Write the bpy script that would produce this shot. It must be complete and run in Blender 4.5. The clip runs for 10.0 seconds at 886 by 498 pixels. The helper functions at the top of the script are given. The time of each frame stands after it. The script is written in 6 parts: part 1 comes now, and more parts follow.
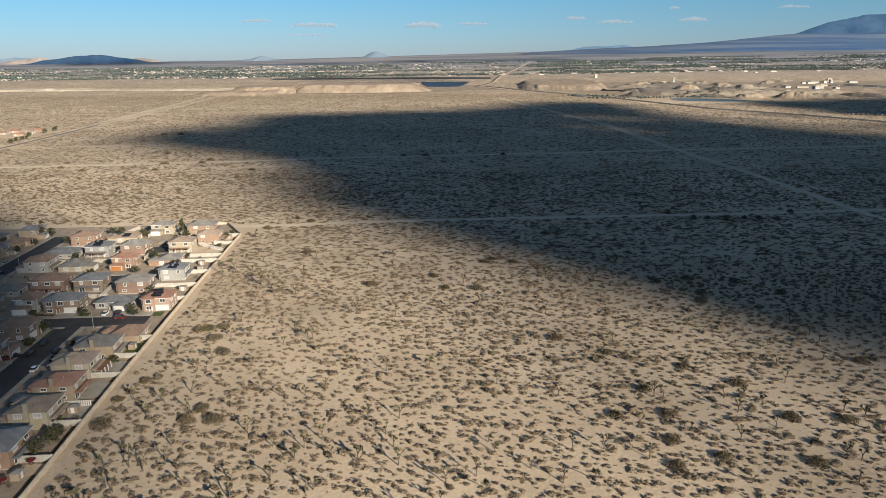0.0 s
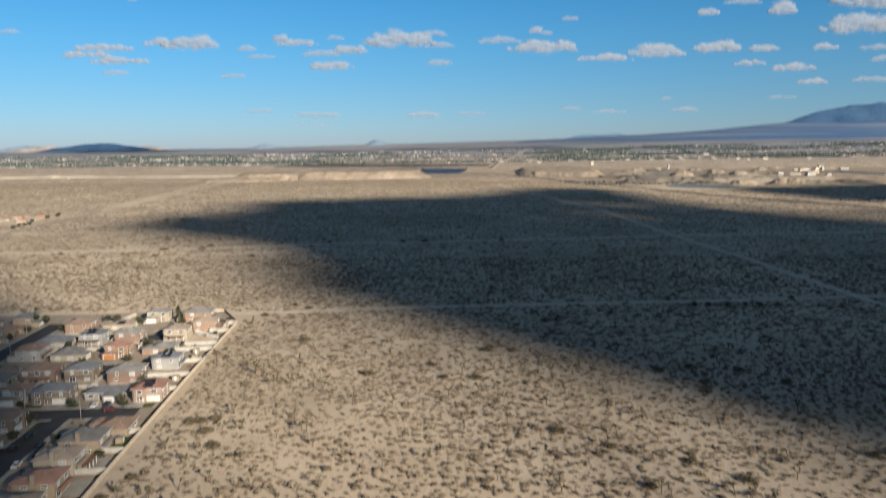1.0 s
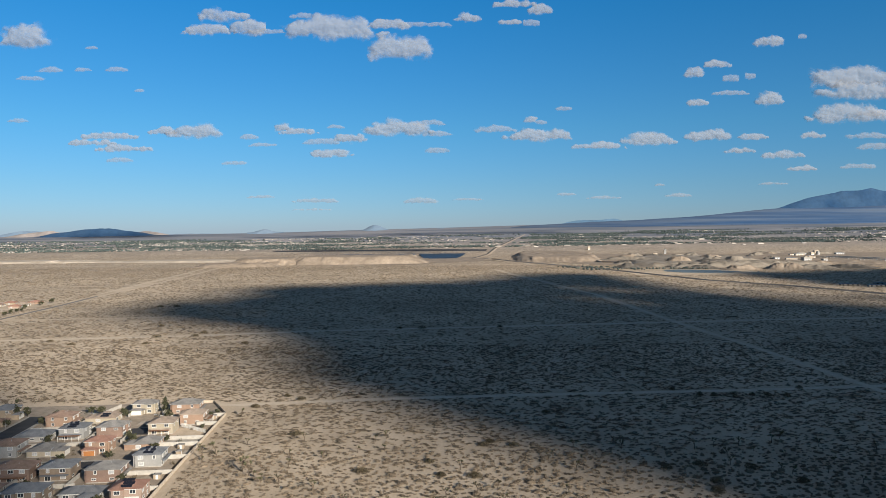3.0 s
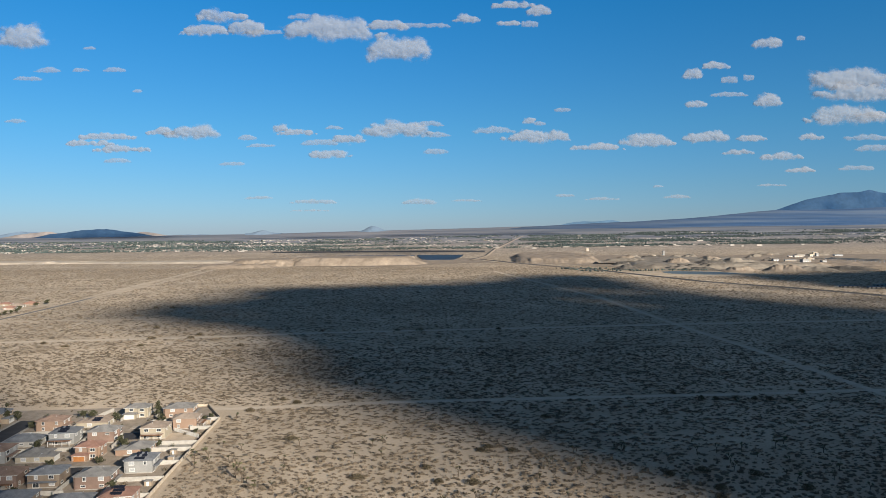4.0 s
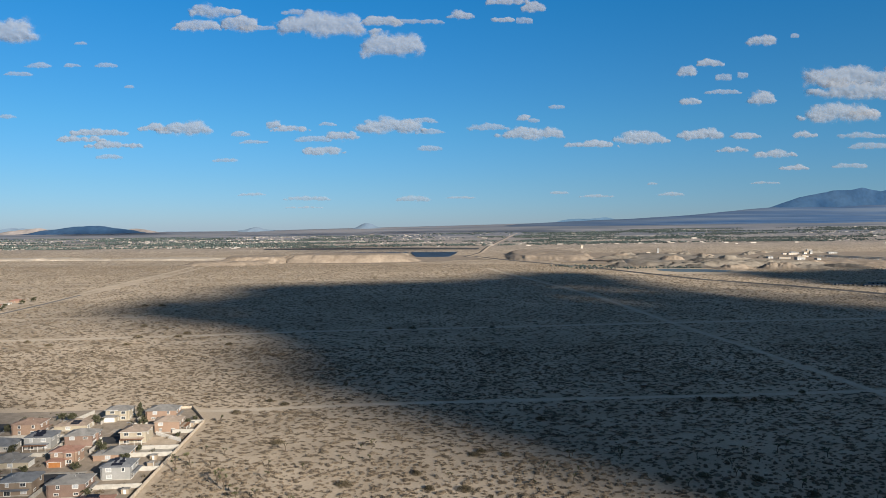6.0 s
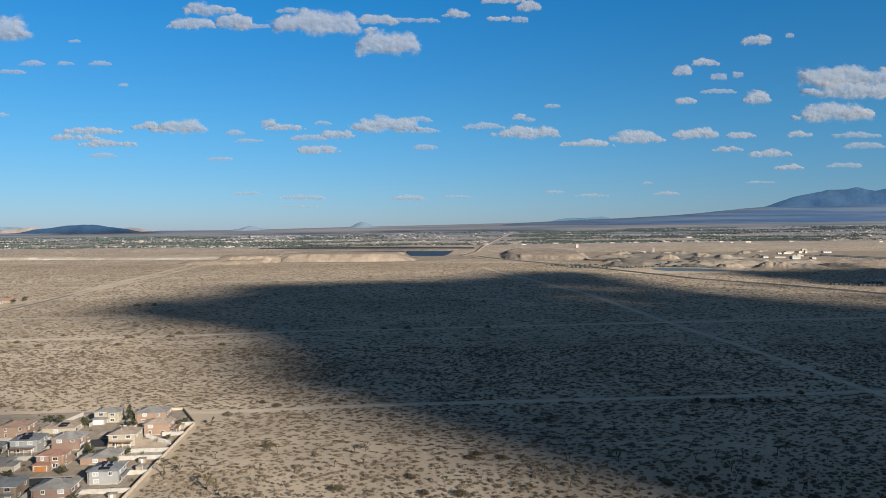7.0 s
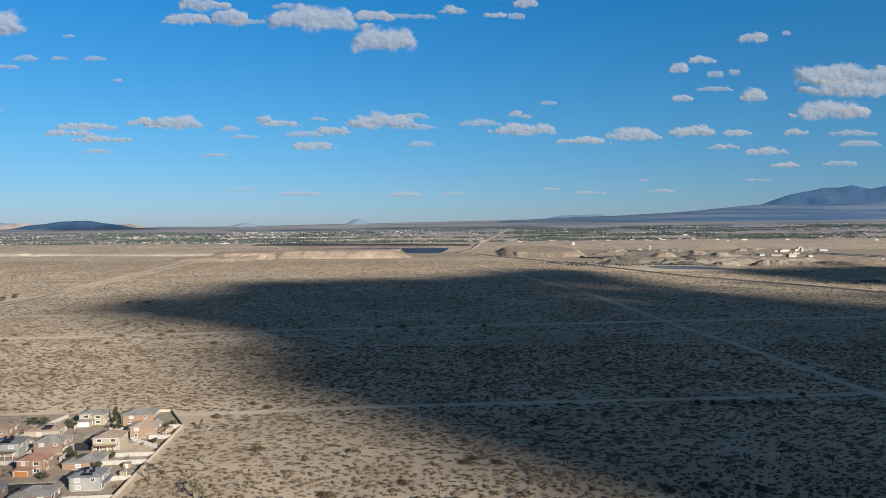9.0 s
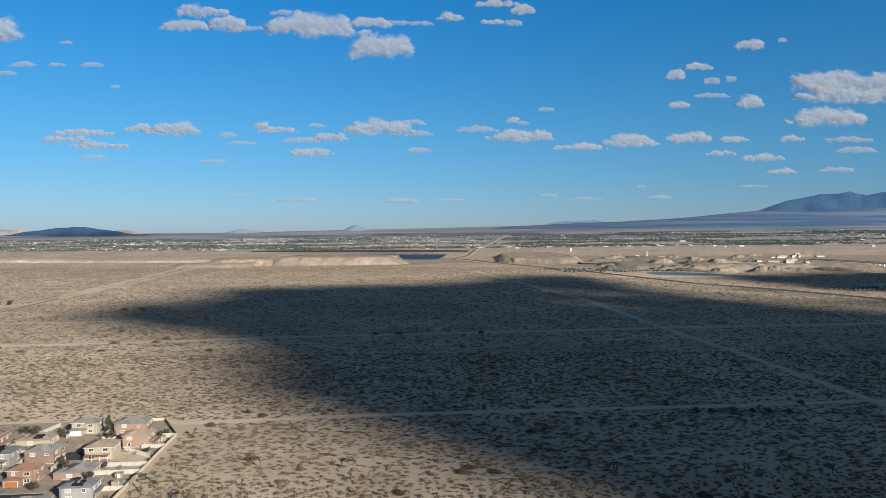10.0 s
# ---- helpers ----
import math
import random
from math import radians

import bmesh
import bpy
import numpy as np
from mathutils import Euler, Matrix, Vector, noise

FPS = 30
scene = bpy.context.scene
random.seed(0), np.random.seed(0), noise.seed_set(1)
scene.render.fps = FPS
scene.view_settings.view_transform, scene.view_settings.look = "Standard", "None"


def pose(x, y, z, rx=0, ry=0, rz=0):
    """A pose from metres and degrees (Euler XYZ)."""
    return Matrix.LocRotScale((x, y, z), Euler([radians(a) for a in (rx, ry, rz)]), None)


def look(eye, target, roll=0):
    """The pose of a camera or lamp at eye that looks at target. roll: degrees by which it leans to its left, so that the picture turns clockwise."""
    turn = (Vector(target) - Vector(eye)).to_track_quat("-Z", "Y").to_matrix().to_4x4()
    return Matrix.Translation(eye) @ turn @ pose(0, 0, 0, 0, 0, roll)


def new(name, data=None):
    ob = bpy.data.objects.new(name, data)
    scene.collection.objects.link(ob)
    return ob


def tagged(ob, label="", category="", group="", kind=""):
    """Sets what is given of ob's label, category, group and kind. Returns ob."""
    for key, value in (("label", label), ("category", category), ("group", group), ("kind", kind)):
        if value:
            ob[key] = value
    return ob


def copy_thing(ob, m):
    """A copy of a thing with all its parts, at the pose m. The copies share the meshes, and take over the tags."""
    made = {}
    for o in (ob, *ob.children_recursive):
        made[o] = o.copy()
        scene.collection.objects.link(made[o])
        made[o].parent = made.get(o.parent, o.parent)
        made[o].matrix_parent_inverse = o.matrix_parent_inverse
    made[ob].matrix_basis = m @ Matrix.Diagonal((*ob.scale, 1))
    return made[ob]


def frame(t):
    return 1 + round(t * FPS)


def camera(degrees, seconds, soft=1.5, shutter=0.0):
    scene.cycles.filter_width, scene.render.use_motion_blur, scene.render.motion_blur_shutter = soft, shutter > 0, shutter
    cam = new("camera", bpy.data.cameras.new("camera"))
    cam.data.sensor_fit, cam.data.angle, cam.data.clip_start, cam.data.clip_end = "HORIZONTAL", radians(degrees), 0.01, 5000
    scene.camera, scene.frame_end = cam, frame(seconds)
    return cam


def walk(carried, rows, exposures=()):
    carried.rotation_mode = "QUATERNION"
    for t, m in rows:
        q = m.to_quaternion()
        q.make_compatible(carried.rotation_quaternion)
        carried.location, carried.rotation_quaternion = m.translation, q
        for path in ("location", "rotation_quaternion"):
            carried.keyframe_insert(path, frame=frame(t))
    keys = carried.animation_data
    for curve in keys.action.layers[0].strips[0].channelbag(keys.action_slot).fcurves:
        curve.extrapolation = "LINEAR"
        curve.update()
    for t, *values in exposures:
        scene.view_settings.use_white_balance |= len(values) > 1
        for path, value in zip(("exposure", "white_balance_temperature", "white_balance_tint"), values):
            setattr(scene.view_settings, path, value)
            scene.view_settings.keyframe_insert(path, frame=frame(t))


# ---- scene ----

# ---------------------------------------------------------------- camera
cam = camera(64.61, 10.0, soft=0.85, shutter=0.3)
walk(cam, (
    (0.0, pose(0.53, 1.14, 99.36, 74.629, 0.396, -0.085)),
    (0.5, pose(0.87, 2.68, 99.86, 74.575, 0.399, -0.122)),
    (0.6, pose(0.91, 2.88, 99.98, 74.586, 0.404, -0.132)),
    (0.7, pose(0.94, 3.08, 100.10, 74.799, 0.408, -0.141)),
    (0.8, pose(0.97, 3.28, 100.22, 76.702, 0.416, -0.139)),
    (0.9, pose(1.00, 3.47, 100.34, 78.954, 0.423, -0.133)),
    (1.0, pose(1.04, 3.67, 100.46, 81.497, 0.431, -0.127)),
    (1.1, pose(1.05, 3.87, 100.56, 83.806, 0.437, -0.124)),
    (1.2, pose(1.06, 4.06, 100.66, 85.656, 0.444, -0.124)),
    (1.3, pose(1.07, 4.26, 100.75, 86.905, 0.448, -0.128)),
    (1.4, pose(1.08, 4.46, 100.85, 87.585, 0.454, -0.134)),
    (1.5, pose(1.09, 4.65, 100.95, 87.642, 0.459, -0.146)),
    (2.0, pose(1.17, 6.04, 101.29, 87.594, 0.437, -0.145)),
    (2.5, pose(1.29, 8.22, 101.46, 88.150, 0.443, -0.226)),
    (4.0, pose(1.54, 17.10, 101.58, 88.477, 0.363, -0.452)),
    (4.5, pose(1.84, 20.12, 101.48, 88.443, 0.317, -0.526)),
    (5.0, pose(2.23, 23.15, 101.40, 88.308, 0.307, -0.648)),
    (5.5, pose(2.54, 26.19, 101.35, 88.261, 0.298, -0.777)),
    (7.0, pose(3.08, 34.60, 101.21, 88.165, 0.242, -1.304)),
    (7.5, pose(3.16, 37.50, 101.26, 88.124, 0.190, -1.493)),
    (8.0, pose(3.27, 40.27, 101.38, 88.164, 0.128, -1.611)),
    (8.5, pose(3.46, 42.57, 101.53, 88.344, 0.110, -1.672)),
    (9.0, pose(3.72, 43.83, 101.63, 87.912, 0.103, -1.631)),
    (9.5, pose(4.00, 44.69, 101.73, 88.057, 0.099, -1.710)),
    (10.0, pose(4.45, 46.30, 101.89, 88.418, 0.108, -1.822)),
), exposures=((0.0, 0.95, 6900, 10), (0.7, 0.95, 6900, 10), (1.5, 0.80, 6500, 10), (10.0, 0.78, 6400, 10)))

# ---------------------------------------------------------------- light
SUN_AZ = radians(-52.0)      # direction towards the sun, from +x
SUN_EL = radians(19.3)
sun_way = Vector((math.cos(SUN_AZ) * math.cos(SUN_EL), math.sin(SUN_AZ) * math.cos(SUN_EL), math.sin(SUN_EL)))
world = bpy.data.worlds.new("world")
scene.world = world
world.use_nodes = True
wn = world.node_tree.nodes
sky = wn.new("ShaderNodeTexSky")
sky.sky_type = "NISHITA"
sky.sun_disc = False
sky.sun_elevation = SUN_EL
sky.sun_rotation = radians(90.0) - SUN_AZ
sky.altitude = 900
sky.air_density = 1.0
sky.dust_density = 0.3
sky.ozone_density = 2.0
wn["Background"].inputs["Strength"].default_value = 0.063
# sky tint from the horizon upwards: clean, deep blue air, warm above the view
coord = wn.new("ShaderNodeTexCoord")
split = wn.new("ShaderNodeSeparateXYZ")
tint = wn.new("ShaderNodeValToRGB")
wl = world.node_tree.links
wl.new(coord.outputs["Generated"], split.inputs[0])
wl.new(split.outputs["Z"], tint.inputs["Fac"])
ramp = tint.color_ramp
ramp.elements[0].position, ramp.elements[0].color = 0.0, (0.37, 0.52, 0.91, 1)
ramp.elements[1].position, ramp.elements[1].color = 0.85, (0.82, 0.57, 0.41, 1)   # added warm fill overhead, out of view, so shade reads less blue
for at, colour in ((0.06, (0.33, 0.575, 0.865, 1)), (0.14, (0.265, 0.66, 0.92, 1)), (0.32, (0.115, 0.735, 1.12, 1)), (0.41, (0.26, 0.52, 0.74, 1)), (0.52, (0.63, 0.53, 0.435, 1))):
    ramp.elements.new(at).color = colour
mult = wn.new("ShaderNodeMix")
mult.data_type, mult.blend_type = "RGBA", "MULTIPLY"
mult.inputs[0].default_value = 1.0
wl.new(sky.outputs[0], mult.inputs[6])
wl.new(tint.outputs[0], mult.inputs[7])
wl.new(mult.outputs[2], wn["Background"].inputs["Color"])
sun = new("sun", bpy.data.lights.new("sun", "SUN"))
sun.data.energy = 5.0
sun.data.angle = radians(0.75)
sun.data.color = (1.0, 0.90, 0.76)
sun.matrix_world = look(sun_way * 100, (0, 0, 0))


# ---------------------------------------------------------------- materials
def material(name, low, high, size, rough=0.9, bump=0.0, fine=0.0, metal=0.0, island=0.0, random_tint=0.0, stretch=(1, 1, 1)):
    """Two-scale mottled surface. size: metres of the large mottling; fine: metres of the grain."""
    m = bpy.data.materials.new(name)
    m.use_nodes = True
    n, l = m.node_tree.nodes, m.node_tree.links
    bsdf = n["Principled BSDF"]
    bsdf.inputs["Roughness"].default_value = rough
    bsdf.inputs["Metallic"].default_value = metal
    bsdf.inputs["Specular IOR Level"].default_value = 0.25
    geo = n.new("ShaderNodeNewGeometry")
    mp = n.new("ShaderNodeMapping")
    mp.inputs["Scale"].default_value = stretch
    l.new(geo.outputs["Position"], mp.inputs["Vector"])
    big = n.new("ShaderNodeTexNoise")
    big.inputs["Scale"].default_value = 1.0 / size
    big.inputs["Detail"].default_value = 5
    l.new(mp.outputs[0], big.inputs["Vector"])
    ramp = n.new("ShaderNodeValToRGB")
    ramp.color_ramp.elements[0].position, ramp.color_ramp.elements[1].position = 0.32, 0.68
    ramp.color_ramp.elements[0].color, ramp.color_ramp.elements[1].color = (*low, 1), (*high, 1)
    l.new(big.outputs["Fac"], ramp.inputs["Fac"])
    colour = ramp.outputs[0]
    if fine or bump:
        small = n.new("ShaderNodeTexNoise")
        small.inputs["Scale"].default_value = 1.0 / (fine or size / 12)
        small.inputs["Detail"].default_value = 4
        l.new(mp.outputs[0], small.inputs["Vector"])
        grain = n.new("ShaderNodeMapRange")
        grain.inputs["To Min"].default_value, grain.inputs["To Max"].default_value = 0.72, 1.28
        l.new(small.outputs["Fac"], grain.inputs["Value"])
        mix = n.new("ShaderNodeMix")
        mix.data_type, mix.blend_type = "RGBA", "MULTIPLY"
        mix.inputs[0].default_value = 1.0
        l.new(colour, mix.inputs[6])
        l.new(grain.outputs[0], mix.inputs[7])
        colour = mix.outputs[2]
        if bump:
            bp = n.new("ShaderNodeBump")
            bp.inputs["Strength"].default_value = 0.6
            bp.inputs["Distance"].default_value = bump
            l.new(small.outputs["Fac"], bp.inputs["Height"])
            l.new(bp.outputs[0], bsdf.inputs["Normal"])
    if island or random_tint:
        if island:
            src = geo.outputs["Random Per Island"]
        else:
            src = n.new("ShaderNodeObjectInfo").outputs["Random"]
        rng = n.new("ShaderNodeMapRange")
        amount = island or random_tint
        rng.inputs["To Min"].default_value, rng.inputs["To Max"].default_value = 1 - amount, 1 + amount
        l.new(src, rng.inputs["Value"])
        mix = n.new("ShaderNodeMix")
        mix.data_type, mix.blend_type = "RGBA", "MULTIPLY"
        mix.inputs[0].default_value = 1.0
        l.new(colour, mix.inputs[6])
        l.new(rng.outputs[0], mix.inputs[7])
        colour = mix.outputs[2]
    l.new(colour, bsdf.inputs["Base Color"])
    return m


def tile_roof(name, low, high):
    """Concrete roof tiles: mottled colour with rows of courses as relief."""
    m = material(name, low, high, 2.5, 0.85, 0.0, 0.35, random_tint=0.12)
    n, l = m.node_tree.nodes, m.node_tree.links
    geo = n.new("ShaderNodeNewGeometry")
    sep = n.new("ShaderNodeSeparateXYZ")
    l.new(geo.outputs["Position"], sep.inputs[0])
    mul = n.new("ShaderNodeMath")
    mul.operation = "MULTIPLY"
    mul.inputs[1].default_value = 8.0
    l.new(sep.outputs["Z"], mul.inputs[0])
    fr = n.new("ShaderNodeMath")
    fr.operation = "FRACT"
    l.new(mul.outputs[0], fr.inputs[0])
    bp = n.new("ShaderNodeBump")
    bp.inputs["Strength"].default_value = 0.5
    bp.inputs["Distance"].default_value = 0.04
    l.new(fr.outputs[0], bp.inputs["Height"])
    l.new(bp.outputs[0], n["Principled BSDF"].inputs["Normal"])
    return m


def ground_material():
    """Desert sand, with pale washes, darker crust, and far scrub as dark mottling past the built bushes."""
    m = material("desert_sand", (0.419, 0.339, 0.252), (0.552, 0.454, 0.344), 38.0, 0.95, 0.22, 1.1)
    n, l = m.node_tree.nodes, m.node_tree.links
    bsdf = n["Principled BSDF"]
    colour = bsdf.inputs["Base Color"].links[0].from_socket
    geo = n.new("ShaderNodeNewGeometry")
    wide = n.new("ShaderNodeTexNoise")
    wide.inputs["Scale"].default_value = 1 / 170.0
    wide.inputs["Detail"].default_value = 4
    l.new(geo.outputs["Position"], wide.inputs["Vector"])
    rg = n.new("ShaderNodeMapRange")
    rg.inputs["From Min"].default_value, rg.inputs["From Max"].default_value = 0.3, 0.7
    rg.inputs["To Min"].default_value, rg.inputs["To Max"].default_value = 0.82, 1.14
    l.new(wide.outputs["Fac"], rg.inputs["Value"])
    mx = n.new("ShaderNodeMix")
    mx.data_type, mx.blend_type = "RGBA", "MULTIPLY"
    mx.inputs[0].default_value = 1.0
    l.new(colour, mx.inputs[6])
    l.new(rg.outputs[0], mx.inputs[7])
    # scrub too far off to be built
    spot = n.new("ShaderNodeTexNoise")
    spot.inputs["Scale"].default_value = 1 / 7.0
    spot.inputs["Detail"].default_value = 2
    l.new(geo.outputs["Position"], spot.inputs["Vector"])
    sr = n.new("ShaderNodeMapRange")
    sr.inputs["From Min"].default_value, sr.inputs["From Max"].default_value = 0.47, 0.58
    l.new(spot.outputs["Fac"], sr.inputs["Value"])
    sep = n.new("ShaderNodeSeparateXYZ")
    l.new(geo.outputs["Position"], sep.inputs[0])
    far = n.new("ShaderNodeMapRange")
    far.inputs["From Min"].default_value, far.inputs["From Max"].default_value = 1500, 1900
    far.inputs["To Max"].default_value = 0.9
    l.new(sep.outputs["Y"], far.inputs["Value"])
    both = n.new("ShaderNodeMath")
    both.operation = "MULTIPLY"
    l.new(sr.outputs[0], both.inputs[0])
    l.new(far.outputs[0], both.inputs[1])
    m2 = n.new("ShaderNodeMix")
    m2.data_type = "RGBA"
    l.new(both.outputs[0], m2.inputs[0])
    l.new(mx.outputs[2], m2.inputs[6])
    m2.inputs[7].default_value = (0.17, 0.13, 0.09, 1)
    # far valley floor: grey-violet scrub plain with haze and cloud-shade bars in its colour
    haze_by_depth = n.new("ShaderNodeMapRange")
    haze_by_depth.inputs["From Min"].default_value, haze_by_depth.inputs["From Max"].default_value = 2700, 4100
    l.new(sep.outputs["Y"], haze_by_depth.inputs["Value"])
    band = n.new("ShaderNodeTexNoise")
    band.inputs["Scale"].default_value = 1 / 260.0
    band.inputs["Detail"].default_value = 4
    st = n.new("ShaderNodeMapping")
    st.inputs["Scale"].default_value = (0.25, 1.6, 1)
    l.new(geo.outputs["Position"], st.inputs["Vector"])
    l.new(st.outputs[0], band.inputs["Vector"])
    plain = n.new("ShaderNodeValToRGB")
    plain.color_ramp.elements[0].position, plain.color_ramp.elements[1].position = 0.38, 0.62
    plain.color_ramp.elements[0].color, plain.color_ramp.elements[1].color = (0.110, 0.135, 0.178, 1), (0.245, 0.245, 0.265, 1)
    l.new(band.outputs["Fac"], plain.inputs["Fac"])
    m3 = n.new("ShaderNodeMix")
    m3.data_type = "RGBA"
    l.new(haze_by_depth.outputs[0], m3.inputs[0])
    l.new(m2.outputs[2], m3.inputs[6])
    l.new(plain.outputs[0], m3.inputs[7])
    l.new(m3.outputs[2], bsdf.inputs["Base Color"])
    return m


def cloud_material(name, strength, thin, least=0.12):
    """White vapour: a mix of diffuse and see-through, ragged by noise. thin: how much of it lets light pass."""
    m = bpy.data.materials.new(name)
    m.use_nodes = True
    n, l = m.node_tree.nodes, m.node_tree.links
    n.remove(n["Principled BSDF"])
    out = n["Material Output"]
    geo = n.new("ShaderNodeNewGeometry")
    noi = n.new("ShaderNodeTexNoise")
    noi.inputs["Scale"].default_value = 1 / 30.0
    noi.inputs["Detail"].default_value = 6
    noi.inputs["Roughness"].default_value = 0.6
    l.new(geo.outputs["Position"], noi.inputs["Vector"])
    rg = n.new("ShaderNodeMapRange")
    rg.inputs["From Min"].default_value, rg.inputs["From Max"].default_value = 0.36, 0.64
    rg.inputs["To Min"].default_value, rg.inputs["To Max"].default_value = least, thin
    l.new(noi.outputs["Fac"], rg.inputs["Value"])
    dif = n.new("ShaderNodeBsdfDiffuse")
    dif.inputs["Color"].default_value = (strength, strength, strength, 1)
    tl = n.new("ShaderNodeBsdfTranslucent")
    tl.inputs["Color"].default_value = (strength, strength, strength, 1)
    body = n.new("ShaderNodeMixShader")
    body.inputs[0].default_value = 0.22
    l.new(dif.outputs[0], body.inputs[1])
    l.new(tl.outputs[0], body.inputs[2])
    clear = n.new("ShaderNodeBsdfTransparent")
    mix = n.new("ShaderNodeMixShader")
    l.new(rg.outputs[0], mix.inputs[0])
    l.new(clear.outputs[0], mix.inputs[1])
    l.new(body.outputs[0], mix.inputs[2])
    l.new(mix.outputs[0], out.inputs["Surface"])
    return m


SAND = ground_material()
TRACK = material("packed_dirt", (0.504, 0.423, 0.329), (0.603, 0.513, 0.405), 9.0, 0.95, 0.03, 0.9)
TRACK_WORN = material("worn_dirt", (0.450, 0.365, 0.279), (0.549, 0.455, 0.351), 6.0, 0.95, 0.05, 0.8)
ASPHALT = material("asphalt", (0.040, 0.041, 0.045), (0.065, 0.066, 0.070), 7.0, 0.85, 0.01, 0.4)
ASPHALT_OLD = material("old_asphalt", (0.16, 0.15, 0.14), (0.22, 0.20, 0.18), 12.0, 0.9, 0.02, 0.8)
CONCRETE = material("concrete", (0.30, 0.28, 0.25), (0.40, 0.375, 0.335), 3.0, 0.85, 0.01, 0.25)
YARD = material("yard_gravel", (0.258, 0.215, 0.169), (0.361, 0.305, 0.247), 4.0, 0.95, 0.03, 0.5)
LAWN = material("lawn", (0.045, 0.075, 0.025), (0.085, 0.11, 0.04), 2.0, 0.95, 0.05, 0.3)
BLOCK = material("block_wall", (0.38, 0.32, 0.25), (0.50, 0.43, 0.34), 1.6, 0.9, 0.01, 0.25)
WHITE_WALL = material("white_fence", (0.340, 0.322, 0.290), (0.442, 0.419, 0.377), 2.0, 0.8, 0.01, 0.3)
TRIM = material("white_trim", (0.54, 0.53, 0.50), (0.64, 0.63, 0.60), 1.0, 0.6)
WOOD = material("patio_wood", (0.16, 0.085, 0.05), (0.27, 0.15, 0.09), 0.8, 0.8, 0.01, 0.15)
PANEL = material("solar_cell", (0.010, 0.012, 0.020), (0.020, 0.024, 0.038), 0.6, 0.35)
METAL = material("galvanised_steel", (0.42, 0.43, 0.44), (0.55, 0.56, 0.57), 0.6, 0.45, metal=0.7)
BLACK = material("rubber", (0.02, 0.02, 0.02), (0.035, 0.035, 0.035), 0.3, 0.8)
BARK = material("joshua_bark", (0.075, 0.058, 0.042), (0.14, 0.11, 0.08), 0.6, 0.95, 0.03, 0.15)
SPIKES = material("joshua_leaves", (0.085, 0.088, 0.045), (0.15, 0.145, 0.085), 0.7, 0.8, island=0.35)
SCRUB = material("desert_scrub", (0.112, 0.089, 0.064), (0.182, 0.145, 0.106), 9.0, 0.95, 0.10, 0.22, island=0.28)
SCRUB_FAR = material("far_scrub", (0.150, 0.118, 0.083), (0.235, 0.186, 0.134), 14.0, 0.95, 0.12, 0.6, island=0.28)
DARK_GRAVEL = material("dark_gravel", (0.085, 0.078, 0.070), (0.14, 0.125, 0.11), 14.0, 0.95, 0.4, 4.0)
# near-black ground colour that stands for cloud shade behind the pit
SHADE_BAND = material("painted_shade_band", (0.030, 0.034, 0.042), (0.062, 0.064, 0.070), 30.0, 0.95, 0.3, 8.0)
THICKET = material("dark_thicket", (0.082, 0.068, 0.042), (0.145, 0.116, 0.074), 3.0, 0.95, island=0.4)
LEAVES = material("garden_leaves", (0.040, 0.043, 0.024), (0.080, 0.080, 0.045), 1.5, 0.8, island=0.4)
TRUNK = material("garden_bark", (0.09, 0.065, 0.045), (0.15, 0.11, 0.08), 0.5, 0.95)
SPOIL = material("quarry_spoil", (0.214, 0.172, 0.133), (0.336, 0.276, 0.218), 26.0, 0.95, 0.6, 6.0)
GREY_SAND = material("washed_sand", (0.176, 0.153, 0.126), (0.286, 0.252, 0.210), 26.0, 0.95, 0.6, 6.0)
POND = material("pond_water", (0.10, 0.125, 0.130), (0.14, 0.165, 0.165), 40.0, 0.45)
PIT_BLUE = material("dark_pit_blue", (0.020, 0.034, 0.058), (0.030, 0.048, 0.075), 60.0, 0.55)
# mulch of the yard beds, and the painted shade inside the boundary wall
MULCH_AND_SHADE = material("dark_mulch_and_shade", (0.10, 0.075, 0.055), (0.17, 0.13, 0.10), 2.0, 0.95, 0.03, 0.3)
SOFT_TRACK = material("soft_sand_track", (0.410, 0.335, 0.252), (0.517, 0.430, 0.331), 6.0, 0.95, 0.05, 0.8)
BLIND = material("blind_behind_pane", (0.30, 0.31, 0.32), (0.42, 0.43, 0.44), 0.5, 0.15)
PALE_GROUND = material("pale_graded_ground", (0.365, 0.315, 0.258), (0.470, 0.408, 0.338), 60.0, 0.95, 0.1, 12.0)
PALE_GRAVEL = material("pale_gravel", (0.34, 0.30, 0.25), (0.44, 0.39, 0.33), 2.5, 0.95, 0.03, 0.4)
# Rock, fan and mist hills: blue distance haze is put into the base colour.
HAZED_ROCK = material("far_hill", (0.016, 0.050, 0.115), (0.032, 0.074, 0.145), 120.0, 1.0, 0.0, 25.0)
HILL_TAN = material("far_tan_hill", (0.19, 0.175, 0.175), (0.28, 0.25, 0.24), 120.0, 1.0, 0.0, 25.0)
HAZED_FAN = material("hazed_far_fan", (0.012, 0.045, 0.115), (0.082, 0.115, 0.172), 200.0, 1.0, 0.0, 60.0, stretch=(0.16, 0.2, 8.0))
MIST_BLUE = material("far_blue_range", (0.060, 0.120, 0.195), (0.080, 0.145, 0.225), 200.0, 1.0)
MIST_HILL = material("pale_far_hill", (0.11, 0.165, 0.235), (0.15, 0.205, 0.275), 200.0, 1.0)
TOWN_WALL = material("town_walls", (0.27, 0.24, 0.215), (0.42, 0.39, 0.36), 60.0, 0.8, island=0.5)
